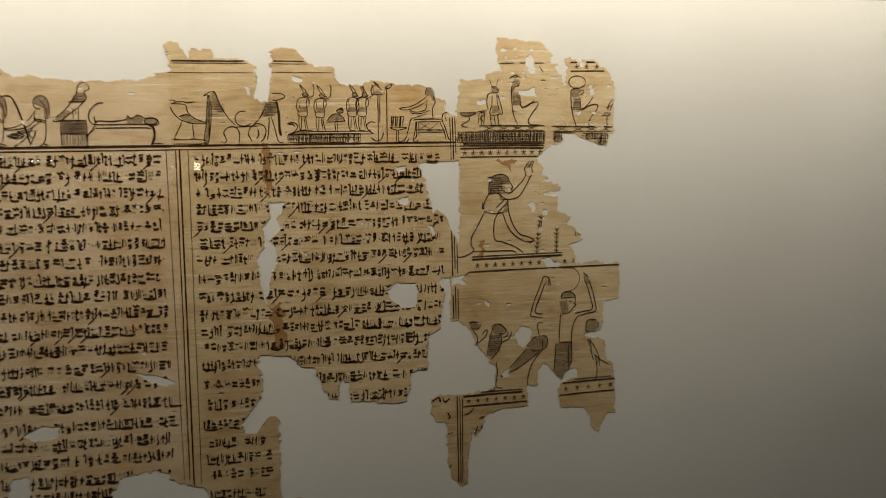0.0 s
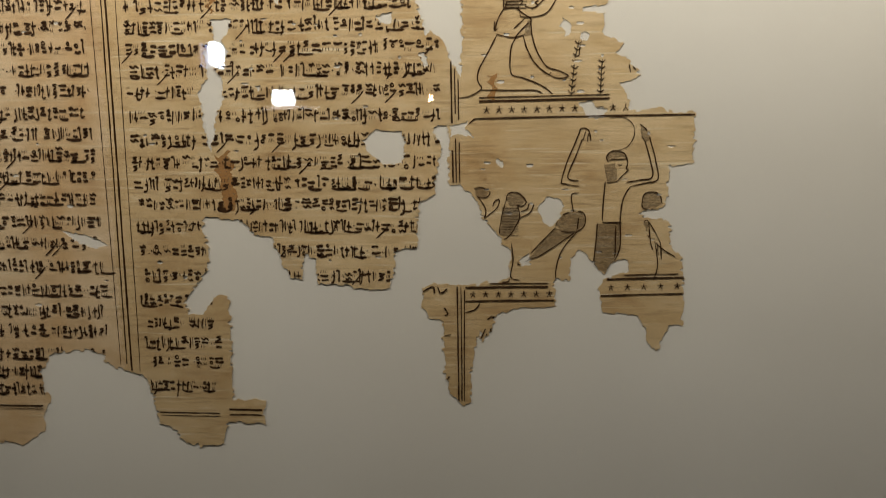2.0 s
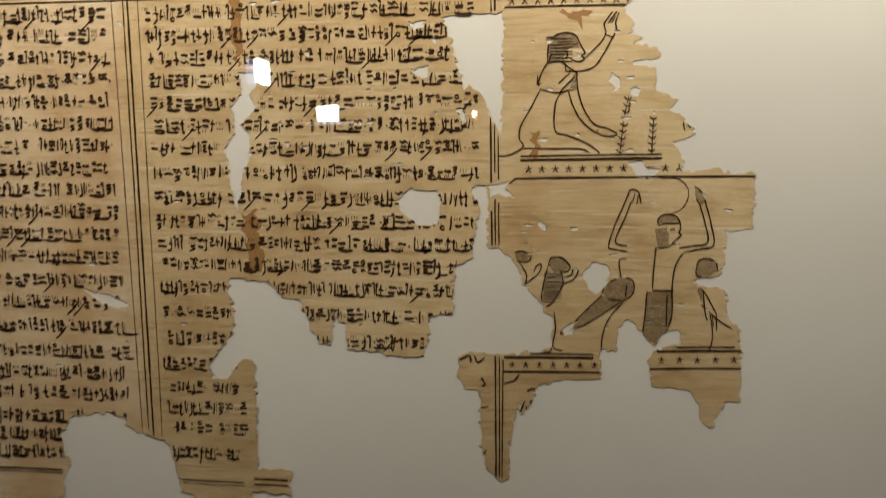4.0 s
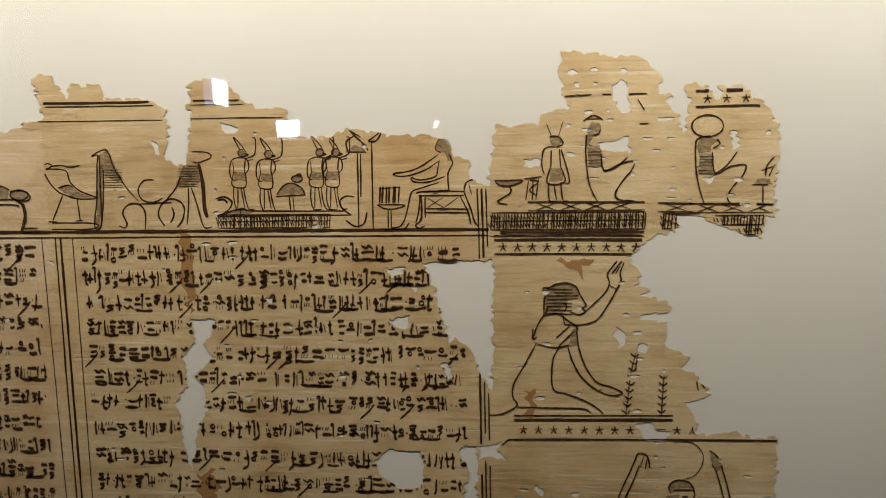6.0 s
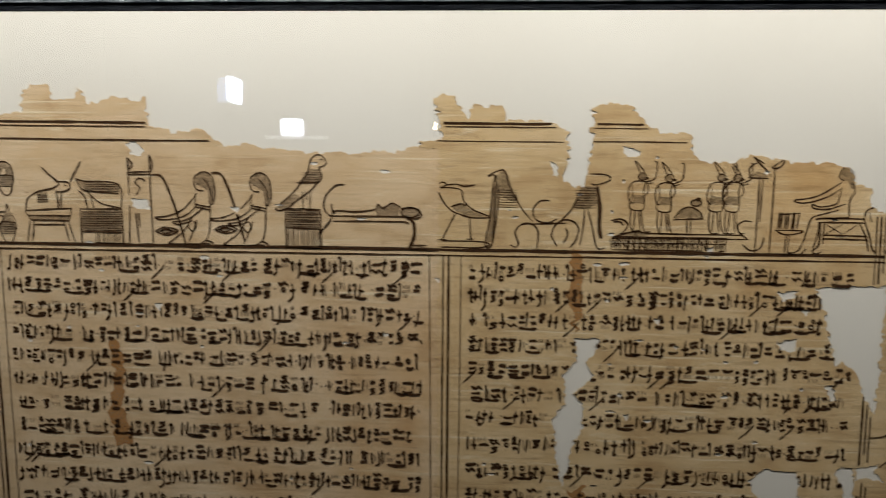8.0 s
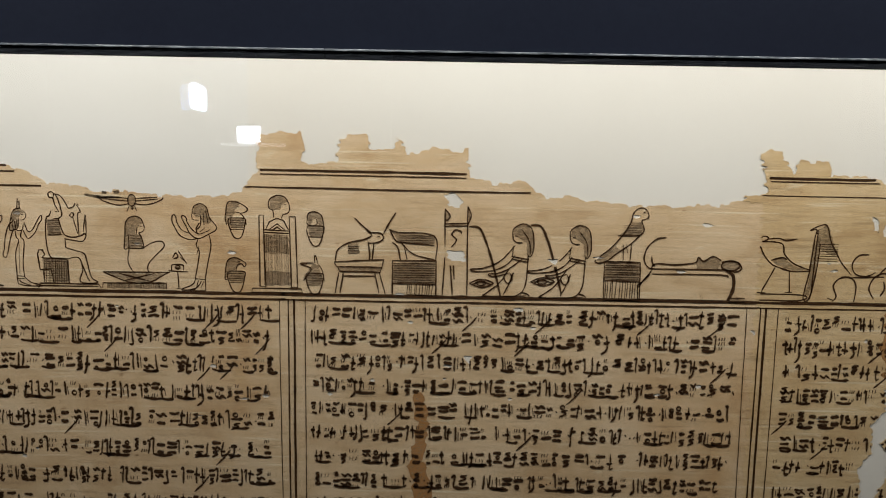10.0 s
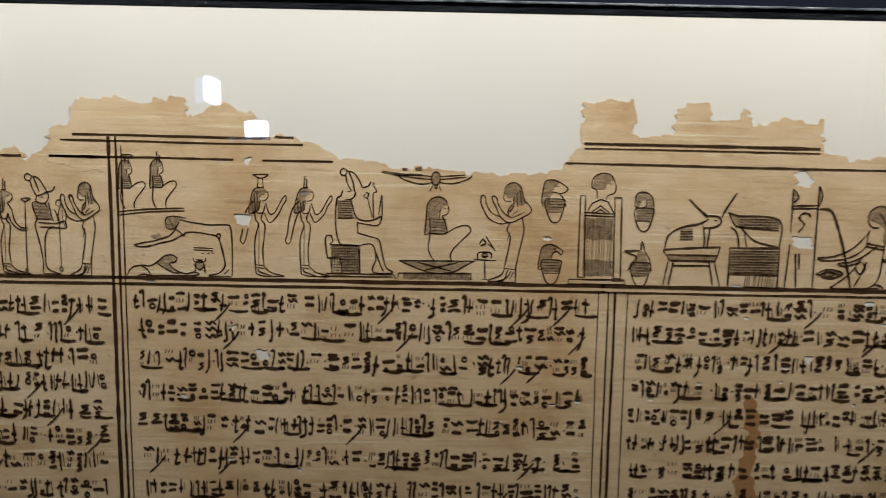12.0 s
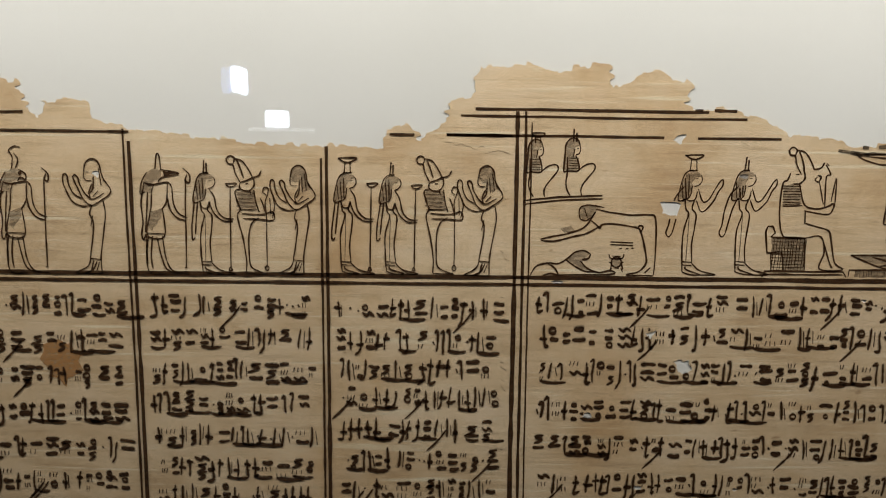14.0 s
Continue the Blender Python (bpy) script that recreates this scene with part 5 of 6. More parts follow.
k.lines("-5.19,3.37 -5.67,3.29 -6.13,2.82 -6.24,2.24 -6.02,1.86 -5.67,1.79", "-5.87,2.4 -5.81,2.05 -5.68,1.94", "-5.86,1.78 -5.69,2.04 -4.68,2.02 -3.71,2.13 -3.54,2.4 -3.26,2.21 -2.81,2.47 -2.39,2.27", "-5.71,1.79 -2.27,1.79 -1.95,1.66", "-5.81,1.53 -2.36,1.54 -2.04,1.41", "-5.82,1.74 -6.15,1.27 -6.53,0.92", "-5.92,1.51 -6.24,1.2 -6.44,0.84", "-2.38,2.19 -1.96,2.24 -1.54,2.17 -1.36,1.86 -1.69,1.7 -2.12,1.81", "-1.91,0.36 -1.09,0.37", "-1.93,0.12 -1.07,0.14", "-6.53,0.92 -6.47,0.18")
k.stroke("-2.11,1.77 -1.75,1.51 -1.69,0.93 -1.81,0.53 -1.98,0.2", 0.17)
k.done("lion_bed_shape", "ink drawing of a long low bed")

# long-legged outline, coiled outlines
k = Ink(first, 0.075)
k.fill("0.1,2.33 0.64,2.48 1.28,2.07 2.03,1.83 1.27,1.81 0.51,2")
k.lines("-0.58,3.34 -0.38,3.53 -0.12,3.45 -0.32,3.27 -0.55,3.25 -0.31,2.63 0.13,2.14 0.54,1.96 1.26,1.77 2.11,1.81", "-0.16,3.38 0.38,3.45 0.79,3.34 1.33,3.42", "-0.4,3.27 0.56,3.19 0.76,2.63 1.28,2.15 2.07,1.85", "0.1,2.33 0.64,2.48 0.87,2.37", "0.31,1.96 -0,1.31 -0.32,0.67", "1.04,1.81 1.11,0.72", "-0.51,0.67 -0.08,0.67", "0.88,0.71 1.26,0.72", "-1.58,0.6 1.72,0.59 1.56,0.3 -1.53,0.32")
k.done("long_legged_shape", "ink outline of a long-legged shape")
k = Ink(first, 0.075)
k.fill("2.25,3.86 2.68,4.12 2.97,3.9 3.07,3.35 3.42,2.72 3.23,2.57 2.37,2.97")
k.fill("2.18,3.38 2.46,3.38 2.37,1.7 2.14,0.57 1.93,0.57")
k.lines("1.91,3.86 2.39,4.1 2.75,4.1 2.99,3.38 3.29,2.79 3.64,2.23 4.15,1.64", "1.95,3.83 2.25,3.9 2.18,3.38 2.03,1.7 1.83,0.45 2.13,0.42 2.37,1.7 2.49,3.2", "2.33,3.9 2.2,0.57")
k.hatch(2.41, 3.39, 2.34, 3.27, 0.12, 0.035, upright=False)
k.done("hooded_shape", "hatched ink outline of a hooded shape")
k = Ink(first, 0.085)
k.lines("3.28,0.28 3.48,0.54 3.3,1.11 3.62,1.48 4.15,1.49 4.44,1.08 4.38,0.28", "3.05,0.46 3.32,0.35", "4.97,2.68 4.48,2.64 4.17,2.23 4.31,1.75 4.87,1.57 5.36,1.79", "5.37,0.44 5.1,0.93 5.24,1.42 5.7,1.74 6.19,1.63 6.42,1.26 6.28,0.71 6.01,0.37", "4.15,1.51 5.81,1.57", "5.68,0.59 5.87,0.97 5.8,1.35")
k.done("coiled_shape", "ink outline of coiled loops")
k = Ink(first, 0.075)
k.fill("6.09,2.46 6.48,3.39 7.22,3.39 7.29,2.56 6.95,2.36 6.31,2.28")
k.lines("6.94,4.01 7.68,3.97 7.86,3.72 7.24,3.48 6.97,3.53", "6.48,3.39 6.11,2.37 5.55,1.72", "6.83,2.28 7.08,1.35 7.33,0.38 7.74,0.38", "6.68,2.28 6.63,1.35 6.5,0.49")
k.stroke("7.26,3.43 7.4,2.47 7.42,1.35 7.52,0.83", 0.19)
k.hatch(6.21, 7.22, 2.35, 3.31, 0.12, 0.04, upright=False)
k.done("horned_shape", "dark ink outline of a standing horned shape")


# pairs on a hatched base, perch, seated outline
def slim(x, z, staff=True):
    k, how = Ink(first, 0.062), how_at(x, z, 1.0, 1)
    k.oval(0.2, 2.69, 0.2, 0.18, slot=1, width=0.05, **how)
    k.lines("0.1,2.83 -0.19,3.45 0.17,3.09 0.32,2.87", "0.31,2.65 0.5,2.61 0.31,2.54", "0.09,2.5 -0.31,2.36 -0.45,1.92 -0.4,1.51 -0.21,1.37", "-0.28,2.29 -0.24,1.81", "0.35,2.47 0.27,1.99 0.31,1.66", "0.02,2.47 0.39,2.4 0.49,1.99 0.31,1.7", **how)
    k.fill("-0.24,1.81 0.31,1.77 0.34,1.37 -0.29,1.4", **how)
    k.lines("-0.24,1.81 -0.36,1.15 0.27,1.07 0.31,1.77", "-0.29,1.11 -0.33,0.52 -0.19,-0 0.19,0", "-0.1,1.07 -0.15,0.07", "0.19,1.07 0.26,0.45 0.41,0 0.67,0", "0.05,1.07 0.19,0.08", **how)
    if staff:
        k.lines("0.35,2.43 0.64,2.51 0.83,2.69 0.87,3.34 0.72,3.41", "0.42,2.32 0.72,2.4", **how)
    return k.done("slim_shape", "thin ink outline of a standing shape")


slim(9.22, 1.22)
slim(10.52, 1.15)
slim(12.99, 1.2)
slim(13.76, 1.2)
k = Ink(first, 0.08)
k.fill("8.03,0.91 9.28,1.25 9.93,1.11 9.3,0.88")
k.lines("8.03,0.91 9.28,1.25 9.93,1.13 14.23,1.1", "7.98,1.73 8.45,1.82 8.78,1.58 8.67,1.27 8.4,1.06", "8.08,1.66 8.41,1.69 8.56,1.51", "14.77,1.76 14.37,1.8 14.08,1.57 14.19,1.21 14.56,0.91", "8.03,0.87 14.63,0.9", "9.19,1.22 9.19,0.92", "14.34,0.65 14.75,0.36 15.19,0.48 15.36,1.03")
k.done("base_ledge")
k = Ink(first, 0.075)
k.fill("11.04,1.89 11.32,2.3 11.77,2.45 12.23,2.23 12.36,1.92")
k.lines("10.97,1.82 12.43,1.88", "11,1.89 11.32,2.3 11.77,2.45 12.23,2.23 12.38,1.9", "11.61,1.78 11.67,1.08", "11.79,1.78 11.83,1.12", "11.96,2.81 12.17,2.89 12.25,2.74")
k.oval(12.03, 2.65, 0.26, 0.15)
k.done("offering_table", "ink drawing of a small laden table")
k = Ink(first, 0.08)
k.fill("14.49,3.9 14.81,4.23 15.24,4.09 15.39,3.87")
k.lines("14.99,3.85 14.95,0.25", "15.14,3.8 15.09,1.76", "15.68,4.41 15.63,0.18", "14.42,3.9 15.42,3.87", "14.62,4.91 14.98,4.55 15.38,4.19 15.49,3.94", "14.69,4.87 15.16,4.59", "15.52,4.37 16.12,4.8 15.92,4.41 15.56,4.37", "14.52,3.94 14.48,4.37 14.84,4.62")
k.done("perch_shape", "ink drawing of a perch beside a pole")
k = Ink(first, 0.07)
k.hatch(15.98, 17.01, 1.44, 2.24, 0.15, 0.1, lean=0.05)
k.lines("15.86,1.38 17.18,1.35 16.73,1.19 16.24,1.18 15.86,1.38", "16.39,1.18 16.37,0.26", "16.52,1.18 16.52,0.26", "16.14,0.21 16.79,0.19", "15.96,2.13 17,2.21")
k.done("offering_table", "ink drawing of a stand with upright loaves")
k = Ink(first, 0.072)
k.fill("18.7,4.09 18.83,4.37 19.08,4.46 19.37,4.3 19.45,3.91 19.29,3.37 19.1,3.8 18.85,3.87")
k.lines("18.7,4.09 18.83,4.37 19.08,4.46 19.37,4.3 19.47,3.87 19.36,3.41", "18.7,4.09 18.74,3.91 18.96,3.8", "18.84,4.12 18.95,4.12", width=0.06)
k.lines("18.82,3.73 18.35,3.4 17.64,3.01 16.7,2.84 16.95,2.72 17.42,2.75 18.27,3.04 18.83,3.41", "19.31,3.76 19.48,3.3 19.27,2.83 19.29,2.04", "18.86,3.48 18.77,3.01 18.63,2.68 17.92,2.54 17.53,2.65 17.64,2.46 18.32,2.43 19.1,2.69", "18.82,2.4 17.93,2.14 17.51,1.92 17.28,1.04 17,0.38 16.53,0.26 17.11,0.21 17.36,0.49", "17.94,1.81 17.85,1.05 17.69,0.46", "19.29,2.04 18.12,1.96")
k.done("seated_shape", "ink outline of a seated shape, arm held out")
k = Ink(first, 0.085)
k.lines("17.72,1.92 18.12,1.99 20,1.98", "17.85,1.79 20.01,1.79", "17.98,1.78 17.97,0.72 17.69,0.38 17.87,0.24 18.12,0.35", "18.16,1.74 18.15,0.75", "20,1.98 20.28,1.24 20.48,0.55 20.7,0.3", "19.83,1.75 20.14,1.1 20.31,0.4", "18.14,1.17 20.21,1.13", "18.14,0.99 20.25,0.95", "20,1.98 20.13,2.4 20.59,2.58", "20.24,2.29 20.37,1.82")
k.lines("18.23,1.7 19.03,1.22", "18.24,1.21 19.02,1.71", "19.07,1.22 19.73,1.71", width=0.045)
k.done("chair_shape", "ink drawing of a chair with crossed struts")

# end sheet, upper panel
k = Ink(right, 0.075)
k.fill("21.53,2.45 22.66,2.45 22.37,2.26 22.03,2.22 21.66,2.28")
k.lines("21.45,2.47 22.72,2.47 22.37,2.26 22.07,2.2 21.66,2.26 21.45,2.47", "22.14,2.18 22.18,1.9 21.57,1.48 22.04,1.33", "22.82,2.53 23.65,2.63", "23.03,2.44 22.91,1.56", "23.24,2.44 23.21,1.54", "23.49,2.53 23.37,1.54", "23.07,2.49 23.49,2.4 23.08,2.02 23.41,1.77")
k.done("lotus_stand", "ink drawing of a flower stand and vases")
k = Ink(right, 0.07)
k.fill("24,4.48 24.41,4.47 24.58,4.18 24.25,3.98 24.05,4.1")
k.fill("24.02,3.02 24.55,3.02 24.65,2.44 23.99,2.4")
k.lines("23.87,5.05 24.12,4.43", "24.61,5.13 24.41,4.47", "24,4.48 24.41,4.47 24.62,4.14 24.29,3.98", "24.21,4.02 23.76,3.9 23.64,3.19 23.75,2.73", "24.09,3.86 24.06,3.02", "24.46,3.89 24.53,3.02", "24.02,3.02 23.9,2.31 24.71,2.37 24.55,3.02", "23.94,2.31 24,1.51 24.25,1.47", "24.21,2.31 24.33,1.51", "24.52,2.35 24.62,1.55 24.87,1.49", "24.54,3.89 24.78,3.06 24.92,2.39 24.73,2.31")
k.done("slim_shape", "ink outline of a standing shape with tall ears")
k = Ink(right, 0.075)
k.fill("25.75,4.87 25.91,5.15 26.26,5.07 26.35,4.74 26.04,4.58 25.85,4.13 25.65,4.09")
k.fill("25.73,4.09 26.34,4.08 26.46,3.13 25.79,3.05")
k.hatch(25.74, 26.41, 3.09, 4.04, 0.13, 0.045, upright=False)
k.lines("25.54,5.16 26.01,5.4 26.44,5.19", "25.7,5.24 26.31,5.27", "26.34,4.78 26.25,4.58 26,4.5", "25.71,4.99 25.67,3.64 25.8,2.43 25.97,1.91 26.23,1.46", "26.34,4.08 26.49,2.88 27.18,3.15 27.84,3.29 27.79,2.92 27.3,2.3 27.04,1.8 27.21,1.52 27.91,1.46", "26.49,2.88 26.98,2.96 27.57,3.46")
k.done("squatting_shape", "ink outline of a rounded squatting shape")
k = Ink(right, 0.075)
k.oval(31.15, 4.85, 0.7, 0.49, filled=False)
k.fill("30.67,3.88 30.77,4.29 31.27,4.41 31.57,4.2 31.35,3.92 31.3,3.63 30.76,3.6")
k.fill("30.8,3.59 31.4,3.59 31.54,2.65 30.83,2.65")
k.hatch(30.82, 31.48, 2.69, 3.55, 0.13, 0.045, upright=False)
k.lines("31.57,4.24 31.72,4.04 31.43,3.83", "31.27,4.41 30.77,4.29 30.64,3.96 30.69,2.82 30.86,1.99 31.09,1.3", "31.39,3.67 31.55,2.69 32.22,2.99 32.88,3.05 32.8,2.6 32.36,2.06 32.12,1.57 32.34,1.26", "31.55,2.69 32.02,3.01 32.51,3.66")
k.done("squatting_shape", "ink outline of a squatting shape under a disc")
k = Ink(right, 0.075)
k.fill("33.33,2.22 33.44,2.43 33.96,2.43 34.17,2.2")
k.lines("33.22,2.16 34.29,2.16", "33.7,2.1 33.73,1.31", "33.46,1.25 34.14,1.23", "33.79,2.55 33.85,3 34.15,3.41", "33.62,2.8 34.09,2.96", "33.95,2.55 34.2,3.08")
k.done("offering_table", "small ink drawing of a tall table")

# end sheet, kneeling outline
k = Ink(right, 0.08)
k.fill("23.73,-4 23.8,-3.03 24.09,-2.6 24.7,-2.42 25.23,-2.57 25.44,-2.98 24.94,-3.2 24.67,-3.55 24.62,-3.99")
k.hatch(23.85, 25.07, -3.9, -2.59, 0.17, 0.06, upright=False)
k.lines("23.73,-4.04 23.8,-3.03 24.09,-2.6 24.7,-2.42 25.23,-2.57 25.44,-2.98", "24.05,-2.64 23.71,-2.68 23.8,-2.99", "25.44,-2.98 25.57,-3.22 25.73,-3.5 25.56,-3.65 25.71,-3.8 25.38,-3.96 24.99,-3.83", "25.05,-3.16 25.38,-3.15", "25.11,-3.02 25.36,-3.04", "24.67,-3.38 24.82,-3.55 24.7,-3.79")
k.lines("23.73,-4 23.44,-4.48 23.23,-5.15 23.4,-5.06", "25.71,-3.8 26.2,-3.32 26.61,-2.89 26.81,-2.45 26.72,-2.02 26.98,-1.59 27.16,-1.38", "24.71,-4.43 25.47,-4.46 26.22,-4.24 26.71,-3.58 27.13,-2.8 27.35,-2.34 27.32,-1.93 27.49,-1.44", "26.93,-1.98 27.21,-1.59 27.39,-1.38", "27.11,-1.98 27.29,-1.63", "26.75,-2.5 27.15,-2.71")
k.lines("23.73,-4 24.4,-3.92 24.87,-4.25 25.3,-4.55 25.27,-4.95", "24.04,-5.36 24.96,-4.53", "24.43,-5.53 25.22,-4.73", "23.32,-5.37 24.21,-5.58 24.94,-5.44", "24.66,-4.03 24.71,-4.43")
k.lines("23.36,-5.43 22.94,-6.22 22.32,-7.35 22.24,-8.03 22.44,-8.48 21.79,-8.9 21.09,-9", "24.53,-5.53 24.22,-6.02 24.12,-6.69 24.2,-7.66 24.8,-7.87 25.66,-8.2 26.23,-8.53 26.59,-8.84", "24.89,-5.53 25.1,-6.24 25.51,-6.99 26.08,-7.54 26.64,-7.87", "25.33,-4.86 25.4,-5.57 25.74,-6.54 26.29,-7.29 26.93,-7.5 27.49,-7.81 27.06,-7.93 26.64,-7.87", "22.44,-8.57 24.04,-8.59 25.54,-8.61 26.02,-8.82", "26.5,-7.6 26.34,-7.74")
k.fill("24.89,-5.53 25.36,-5.48 25.28,-4.55 25.05,-4.69")
k.lines("23.22,-4.66 23.19,-5.15", "23.93,-3.56 23.81,-3.95", width=0.12)
k.done("kneeling_shape", "ink outline of a kneeling shape, one arm raised")
for stem, count in (("28.09,-5.82 27.88,-6.82 27.78,-7.72 27.68,-8.98", 9), ("29.44,-6.89 29.39,-7.91 29.36,-8.94", 6)):
    k = Ink(right, 0.07)
    k.stroke(stem, 0.075, slot=2)
    (x0, z0), (x1, z1) = pts(stem)[0], pts(stem)[-1]
    for i in range(count):
        f = (i + 0.5) / count
        x, z = x0 + (x1 - x0) * f, z0 + (z1 - z0) * f
        k.stroke([(x - 0.22, z + 0.16), (x, z), (x + 0.18, z + 0.14)], 0.06)
    k.done("plant_shape", "ink drawing of an upright leafy stem")
traces(right, ("30.88,-6.78 31.06,-7.66", "31.21,-7.33 31.56,-7.88 31.16,-8.22", "28.23,-2.79 28.73,-2.87", "28.09,-6.71 28.16,-6.04"), 0.08)

# end sheet, lower panel
k = Ink(right, 0.08)
k.fill("29.79,-12.5 30.12,-12.19 30.68,-12.24 30.94,-12.54 30.36,-12.6 29.9,-12.85")
k.fill("29.63,-13 30.31,-12.92 30.43,-13.88 29.85,-14.04")
k.fill("29.31,-16.49 30.7,-16.5 30.65,-18.07 29.88,-19.51 29.12,-18.98 29.25,-17.55")
k.fill("31.68,-10.64 32.05,-10.91 32.34,-11.49 32.04,-11.71 31.8,-11.35")
k.lines("28.23,-10.9 27.96,-11.67 27.46,-12.89 27.17,-13.95 27.36,-14.11 28.18,-14.25", "28.36,-11.45 27.99,-12.49 27.53,-13.72 28.17,-13.93", "28.17,-11.22 28.28,-10.86 28.7,-10.95 28.86,-11.59", "28.53,-11.04 28.41,-11.54", "28.71,-11.13 28.64,-11.63")
k.lines("31.68,-10.64 32.09,-11 32.35,-11.72 32.62,-12.71 32.81,-13.85 32.11,-14.07 31.22,-14.27", "31.99,-11.62 32.31,-12.71 32.47,-13.73 31.65,-13.91 30.98,-14.04", "31.8,-11.35 32.04,-11.71")
k.lines("29.93,-10.25 30.73,-10.22 31.28,-10.67 31.37,-11.26 31.02,-11.91 30.45,-12.15", width=0.05)
k.lines("29.9,-12.85 29.79,-12.5 30.12,-12.19 30.68,-12.24 30.94,-12.54 31.02,-12.92 30.95,-13.2 31.06,-13.33 30.74,-13.63 30.44,-13.97", "30.44,-13.01 30.71,-13.01", "30.03,-12.69 30.97,-12.65", "29.74,-13.97 29.65,-15.21 29.6,-16.33", "31.22,-14.27 30.82,-14.99 30.66,-16.15 30.65,-18.07 29.88,-19.51", "29.6,-16.42 30.74,-16.43", "29.31,-16.49 29.25,-17.55 29.12,-18.98", "30.41,-16.61 30.39,-18.5", "29.85,-14.06 30.42,-13.97", "28.13,-16.84 28.2,-16.14")
k.done("raised_arms_shape", "faded ink shape with two bent raised arms")
k = Ink(right, 0.07)
k.fill("23.87,-15.04 24.05,-14.67 24.61,-14.63 25.06,-15.14 24.67,-15.45 24.16,-15.47")
k.fill("23.65,-15.46 24.65,-15.47 24.71,-16.13 24,-17.27 23.53,-17.19 23.59,-16.13")
k.hatch(23.66, 24.64, -17.17, -15.56, 0.16, 0.04, upright=False)
k.lines("23.88,-15.09 24.05,-14.67 24.61,-14.63 25.08,-15.14 24.86,-15.42 24.48,-15.37", "23.88,-15.09 23.61,-16.13 23.51,-17.27 24,-17.31 24.68,-16.18 24.58,-15.42", "24.68,-16.13 25.28,-15.85 25.53,-15.33 25.27,-15.28 25.14,-15.61 24.77,-15.75")
k.done("small_dark_shape", "small shape in dark ink wash")
k = Ink(right, 0.07)
k.fill("21.96,-14.38 22.42,-14.29 22.89,-14.59 22.66,-14.9 22.15,-14.85")
k.lines("21.96,-14.38 22.42,-14.29 22.92,-14.59 22.66,-14.92 22.15,-14.85", "22.24,-14.89 22.67,-15.65 22.54,-16.26", "22.63,-16.12 23.32,-15.56 23.48,-15.04 23.22,-15.13 23.09,-15.46")
k.done("small_dark_shape", "small shape in dark ink wash")
k = Ink(right, 0.07)
k.fill("26.85,-16.61 27.07,-16.14 27.63,-15.81 28.44,-15.81 28.6,-16.49 28.13,-16.96 27.21,-16.98")
k.fill("26.83,-16.75 27.95,-17.03 26.13,-18.32 25.02,-18.89")
k.lines("26.85,-16.65 27.07,-16.14 27.63,-15.81 28.44,-15.81 28.6,-16.49 28.13,-16.96 27.21,-16.98", "27.89,-15.79 27.76,-14.78 28.19,-14.65", "28.15,-16.96 27.28,-18.03 26.94,-18.99 26.87,-19.85", "26.85,-16.72 25.83,-17.79 24.88,-18.9", "27.95,-17.08 26.13,-18.32 25.43,-18.65", "24.82,-18.7 24.59,-18.99 25.06,-18.94", "24.2,-17.7 24.31,-18.75 24.18,-19.77 24.71,-19.96")
k.done("leaning_shape", "leaning shape in faded ink and wash")
k = Ink(right, 0.07)
k.fill("31.9,-15.34 32.03,-14.76 32.47,-14.6 32.92,-14.77 33.08,-15.28 32.63,-15.6 32.09,-15.57")
k.fill("32.03,-16.38 32.35,-16.39 32.29,-17.04")
k.lines("31.9,-15.34 32.03,-14.76 32.47,-14.6 32.92,-14.77 33.08,-15.28", "31.9,-15.34 32.04,-15.59 32.54,-15.64", "32.33,-16.39 32.45,-17.51 32.61,-18.07", "32.25,-17.18 33.2,-18.03 33.95,-18.5", "32.72,-17.56 32.93,-18.97 32.7,-19.93", "33.07,-17.67 33.14,-18.64", "32.87,-17.74 32.95,-18.4", "32.03,-16.38 32.35,-16.39 33.09,-17.7")
k.done("small_dark_shape", "small shape in dark ink wash")
traces(right, ("23.1,-20.06 24,-20.06 24.04,-19.57", "22.74,-22.43 23.08,-22.28 23.13,-22.92 22.9,-23.23", "22.6,-23.03 22.23,-24.04 22.57,-24.08 22.7,-23.33"), 0.1)
traces(right, ("23,-22.3 23.2,-22.3 23.2,-22.8 22.9,-23.1", "22.5,-23.3 22.3,-23.9", "18.8,-20.7 19.4,-20.4 19.5,-20.8", "19.7,-20.4 19.9,-20.8 20.3,-20.5", "19,-22.1 19.5,-21.9", "20.1,-21.7 20.3,-22.1 20.1,-22.2", "20.1,-23.5 20.5,-23.4", "20.1,-24.8 20.4,-25.2", "20.2,-26.3 20.4,-26.1"), 0.1)

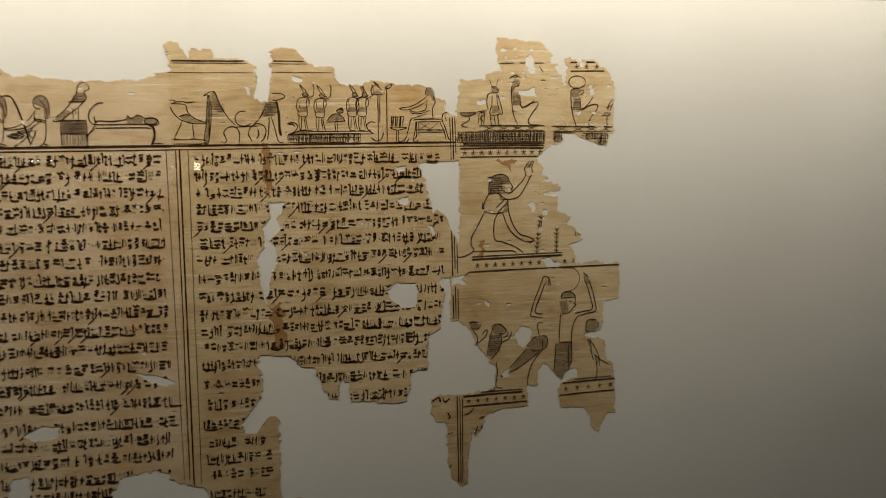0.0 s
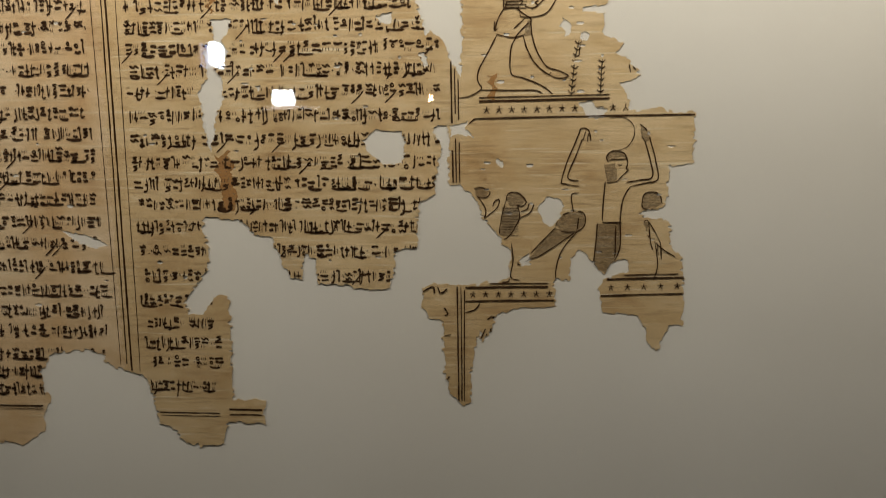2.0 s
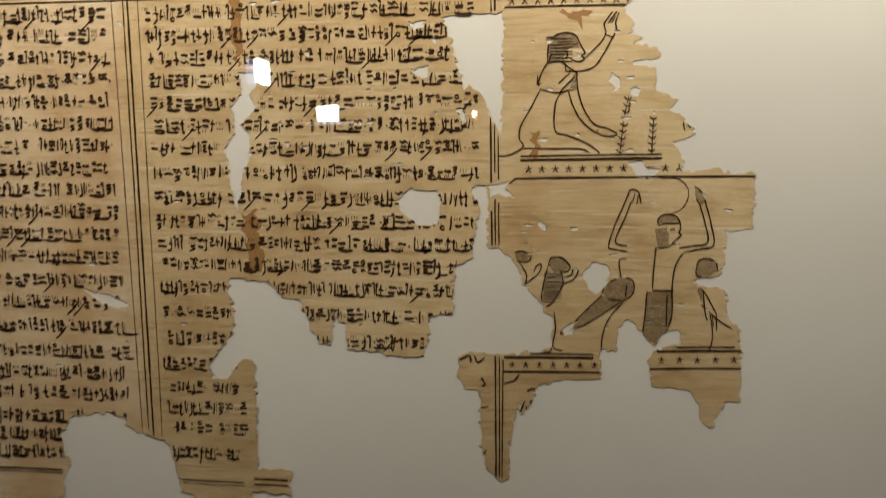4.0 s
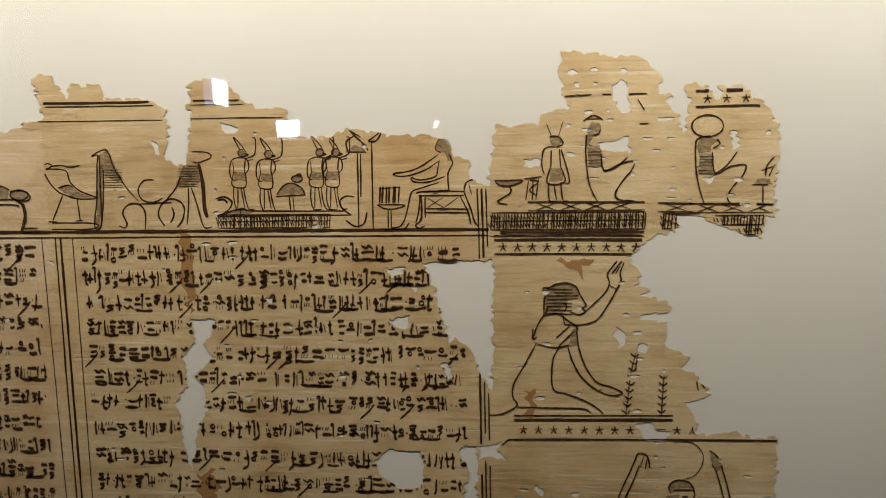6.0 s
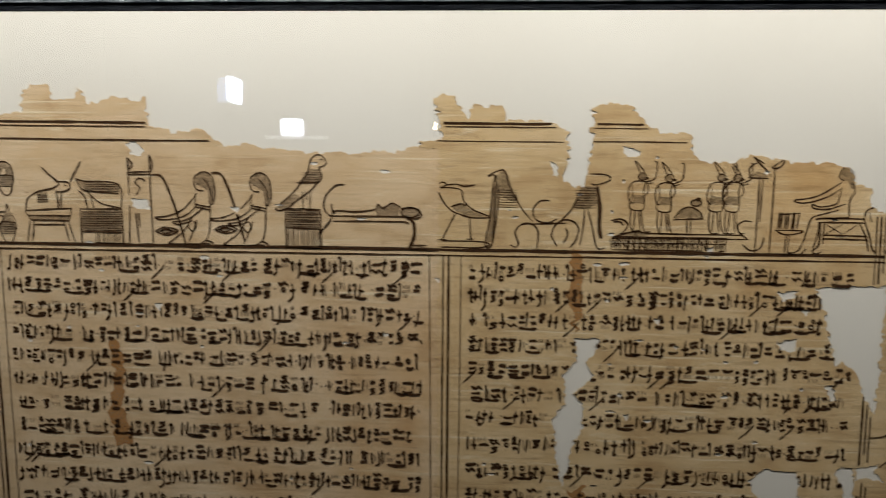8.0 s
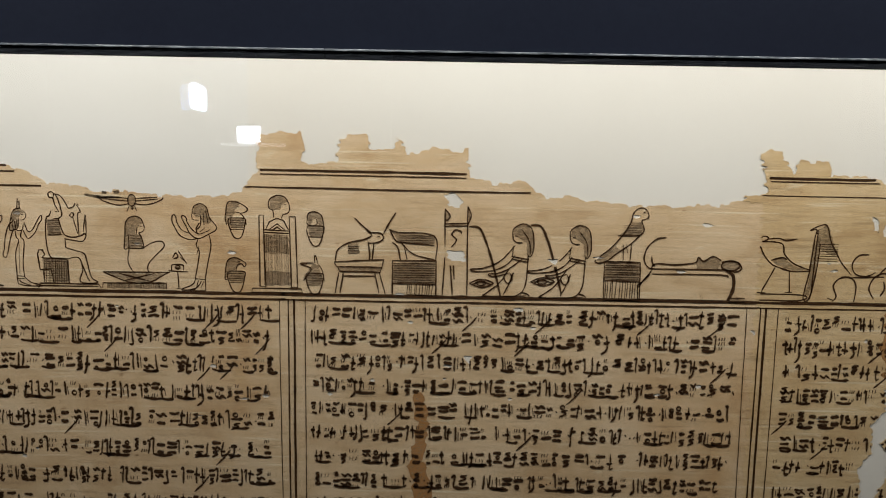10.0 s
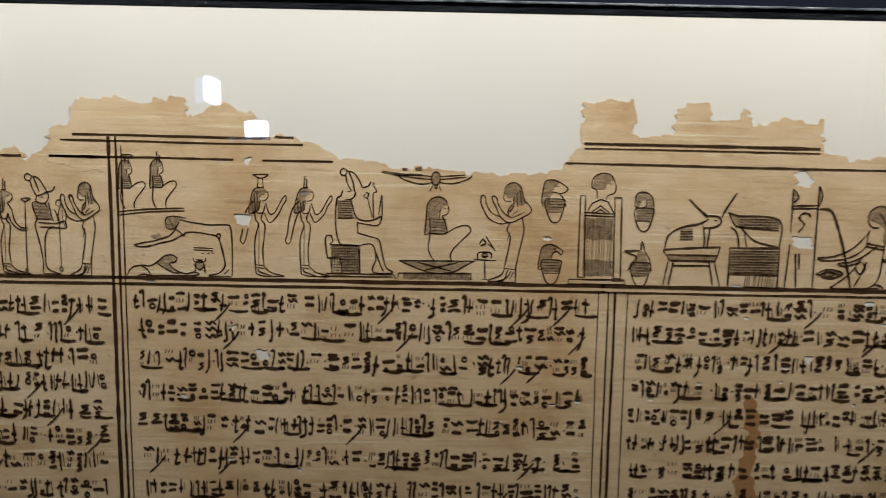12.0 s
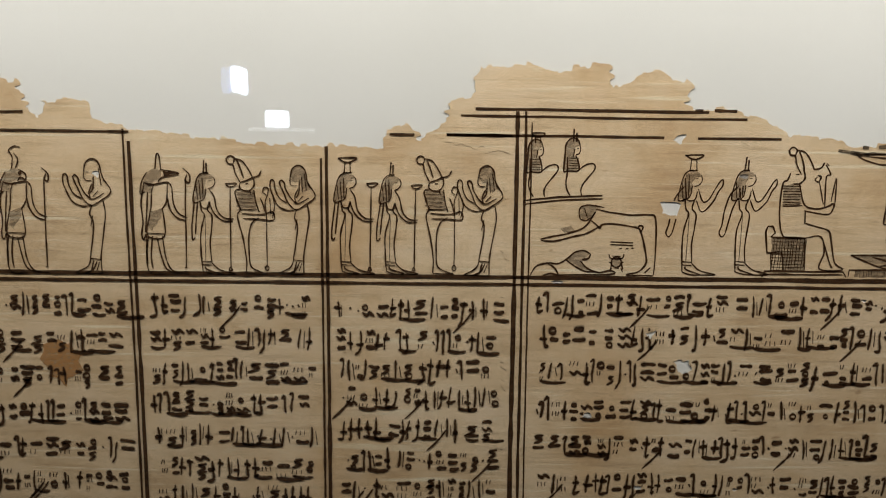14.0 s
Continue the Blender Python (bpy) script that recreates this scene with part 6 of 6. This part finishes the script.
# ---- stains ----
for sheet, loop in ((second, "-17.7,-4.9 -17.1,-4.8 -16.9,-6.5 -17.1,-8.2 -16.8,-10.6 -17.6,-10.7 -17.9,-8.8 -17.5,-7"), (fourth, "-63.6,-2.6 -62.4,-2.5 -62.2,-3.6 -62.8,-4.2 -63.5,-3.9"), (first, "6.1,0.4 6.6,0.4 6.7,-2 6.4,-4 6.1,-3"),
                    (right, "24.3,-1.3 26.2,-1.25 26.1,-1.5 25.6,-1.6 25.5,-2.3 25.3,-1.7 24.5,-1.5"), (first, "6.2,-12.2 7.2,-12 7.4,-15.5 6.4,-15.8"), (right, "22.8,-7.6 23.3,-7.6 23.2,-9 22.9,-9")):
    k = Ink(sheet)
    k.fill(frayed(pts(loop), 0.14, 0.25), slot=3)
    k.done("stain", "reddish brown stain")

# ---- writing ----
random.seed(11)
ROWS = (
    (first, 0.9, 20.2, (-0.95, -2.15, -3.4, -4.65, -5.95, -7.25, -8.5, -9.9, -11.35, -12.7, -14.0, -15.3, -16.65, -18.2, -19.75), 0.82),
    (first, 0.9, 5.9, (-21.35, -22.8, -24.1, -25.4, -26.95), 0.82),
    (second, -23.0, -1.2, (-0.8, -2.0, -3.25, -4.5, -5.75, -7.0, -8.3, -9.6, -10.9, -12.2, -13.55, -14.9, -16.35, -17.7, -19.2, -20.75, -22.1, -23.4, -24.9, -26.1, -27.3), 0.82),
    (third, -45.0, -24.7, (-0.85, -2.1, -3.5, -5.0, -6.45, -8.0, -9.5, -11, -12.5, -14, -15.5, -17, -18.5, -20, -21.5, -23, -24.5), 0.9),
    (fourth, -52.5, -46.2, (-1.1, -2.4, -3.45, -4.6, -5.85, -7.1, -8.3, -9.6, -10.9, -12.2, -13.5, -14.8, -16.1), 0.9),
    (fourth, -59.6, -53.2, (-1.0, -2.3, -3.65, -4.9, -6.2, -7.5, -8.6, -9.9, -11.2, -12.5, -13.8, -15.1), 0.9),
    (fourth, -66.8, -60.4, (-1.1, -2.5, -3.9, -5.3, -6.75, -8.1, -9.5, -10.9, -12.3, -13.7), 0.9))
for sheet, x0, x1, zs, h in ROWS:
    for z in zs:
        text_line(sheet, x0 + random.uniform(0, 0.35), x1 - random.uniform(0, 0.3), z, h, 1.12 if sheet is fourth else 1.16)
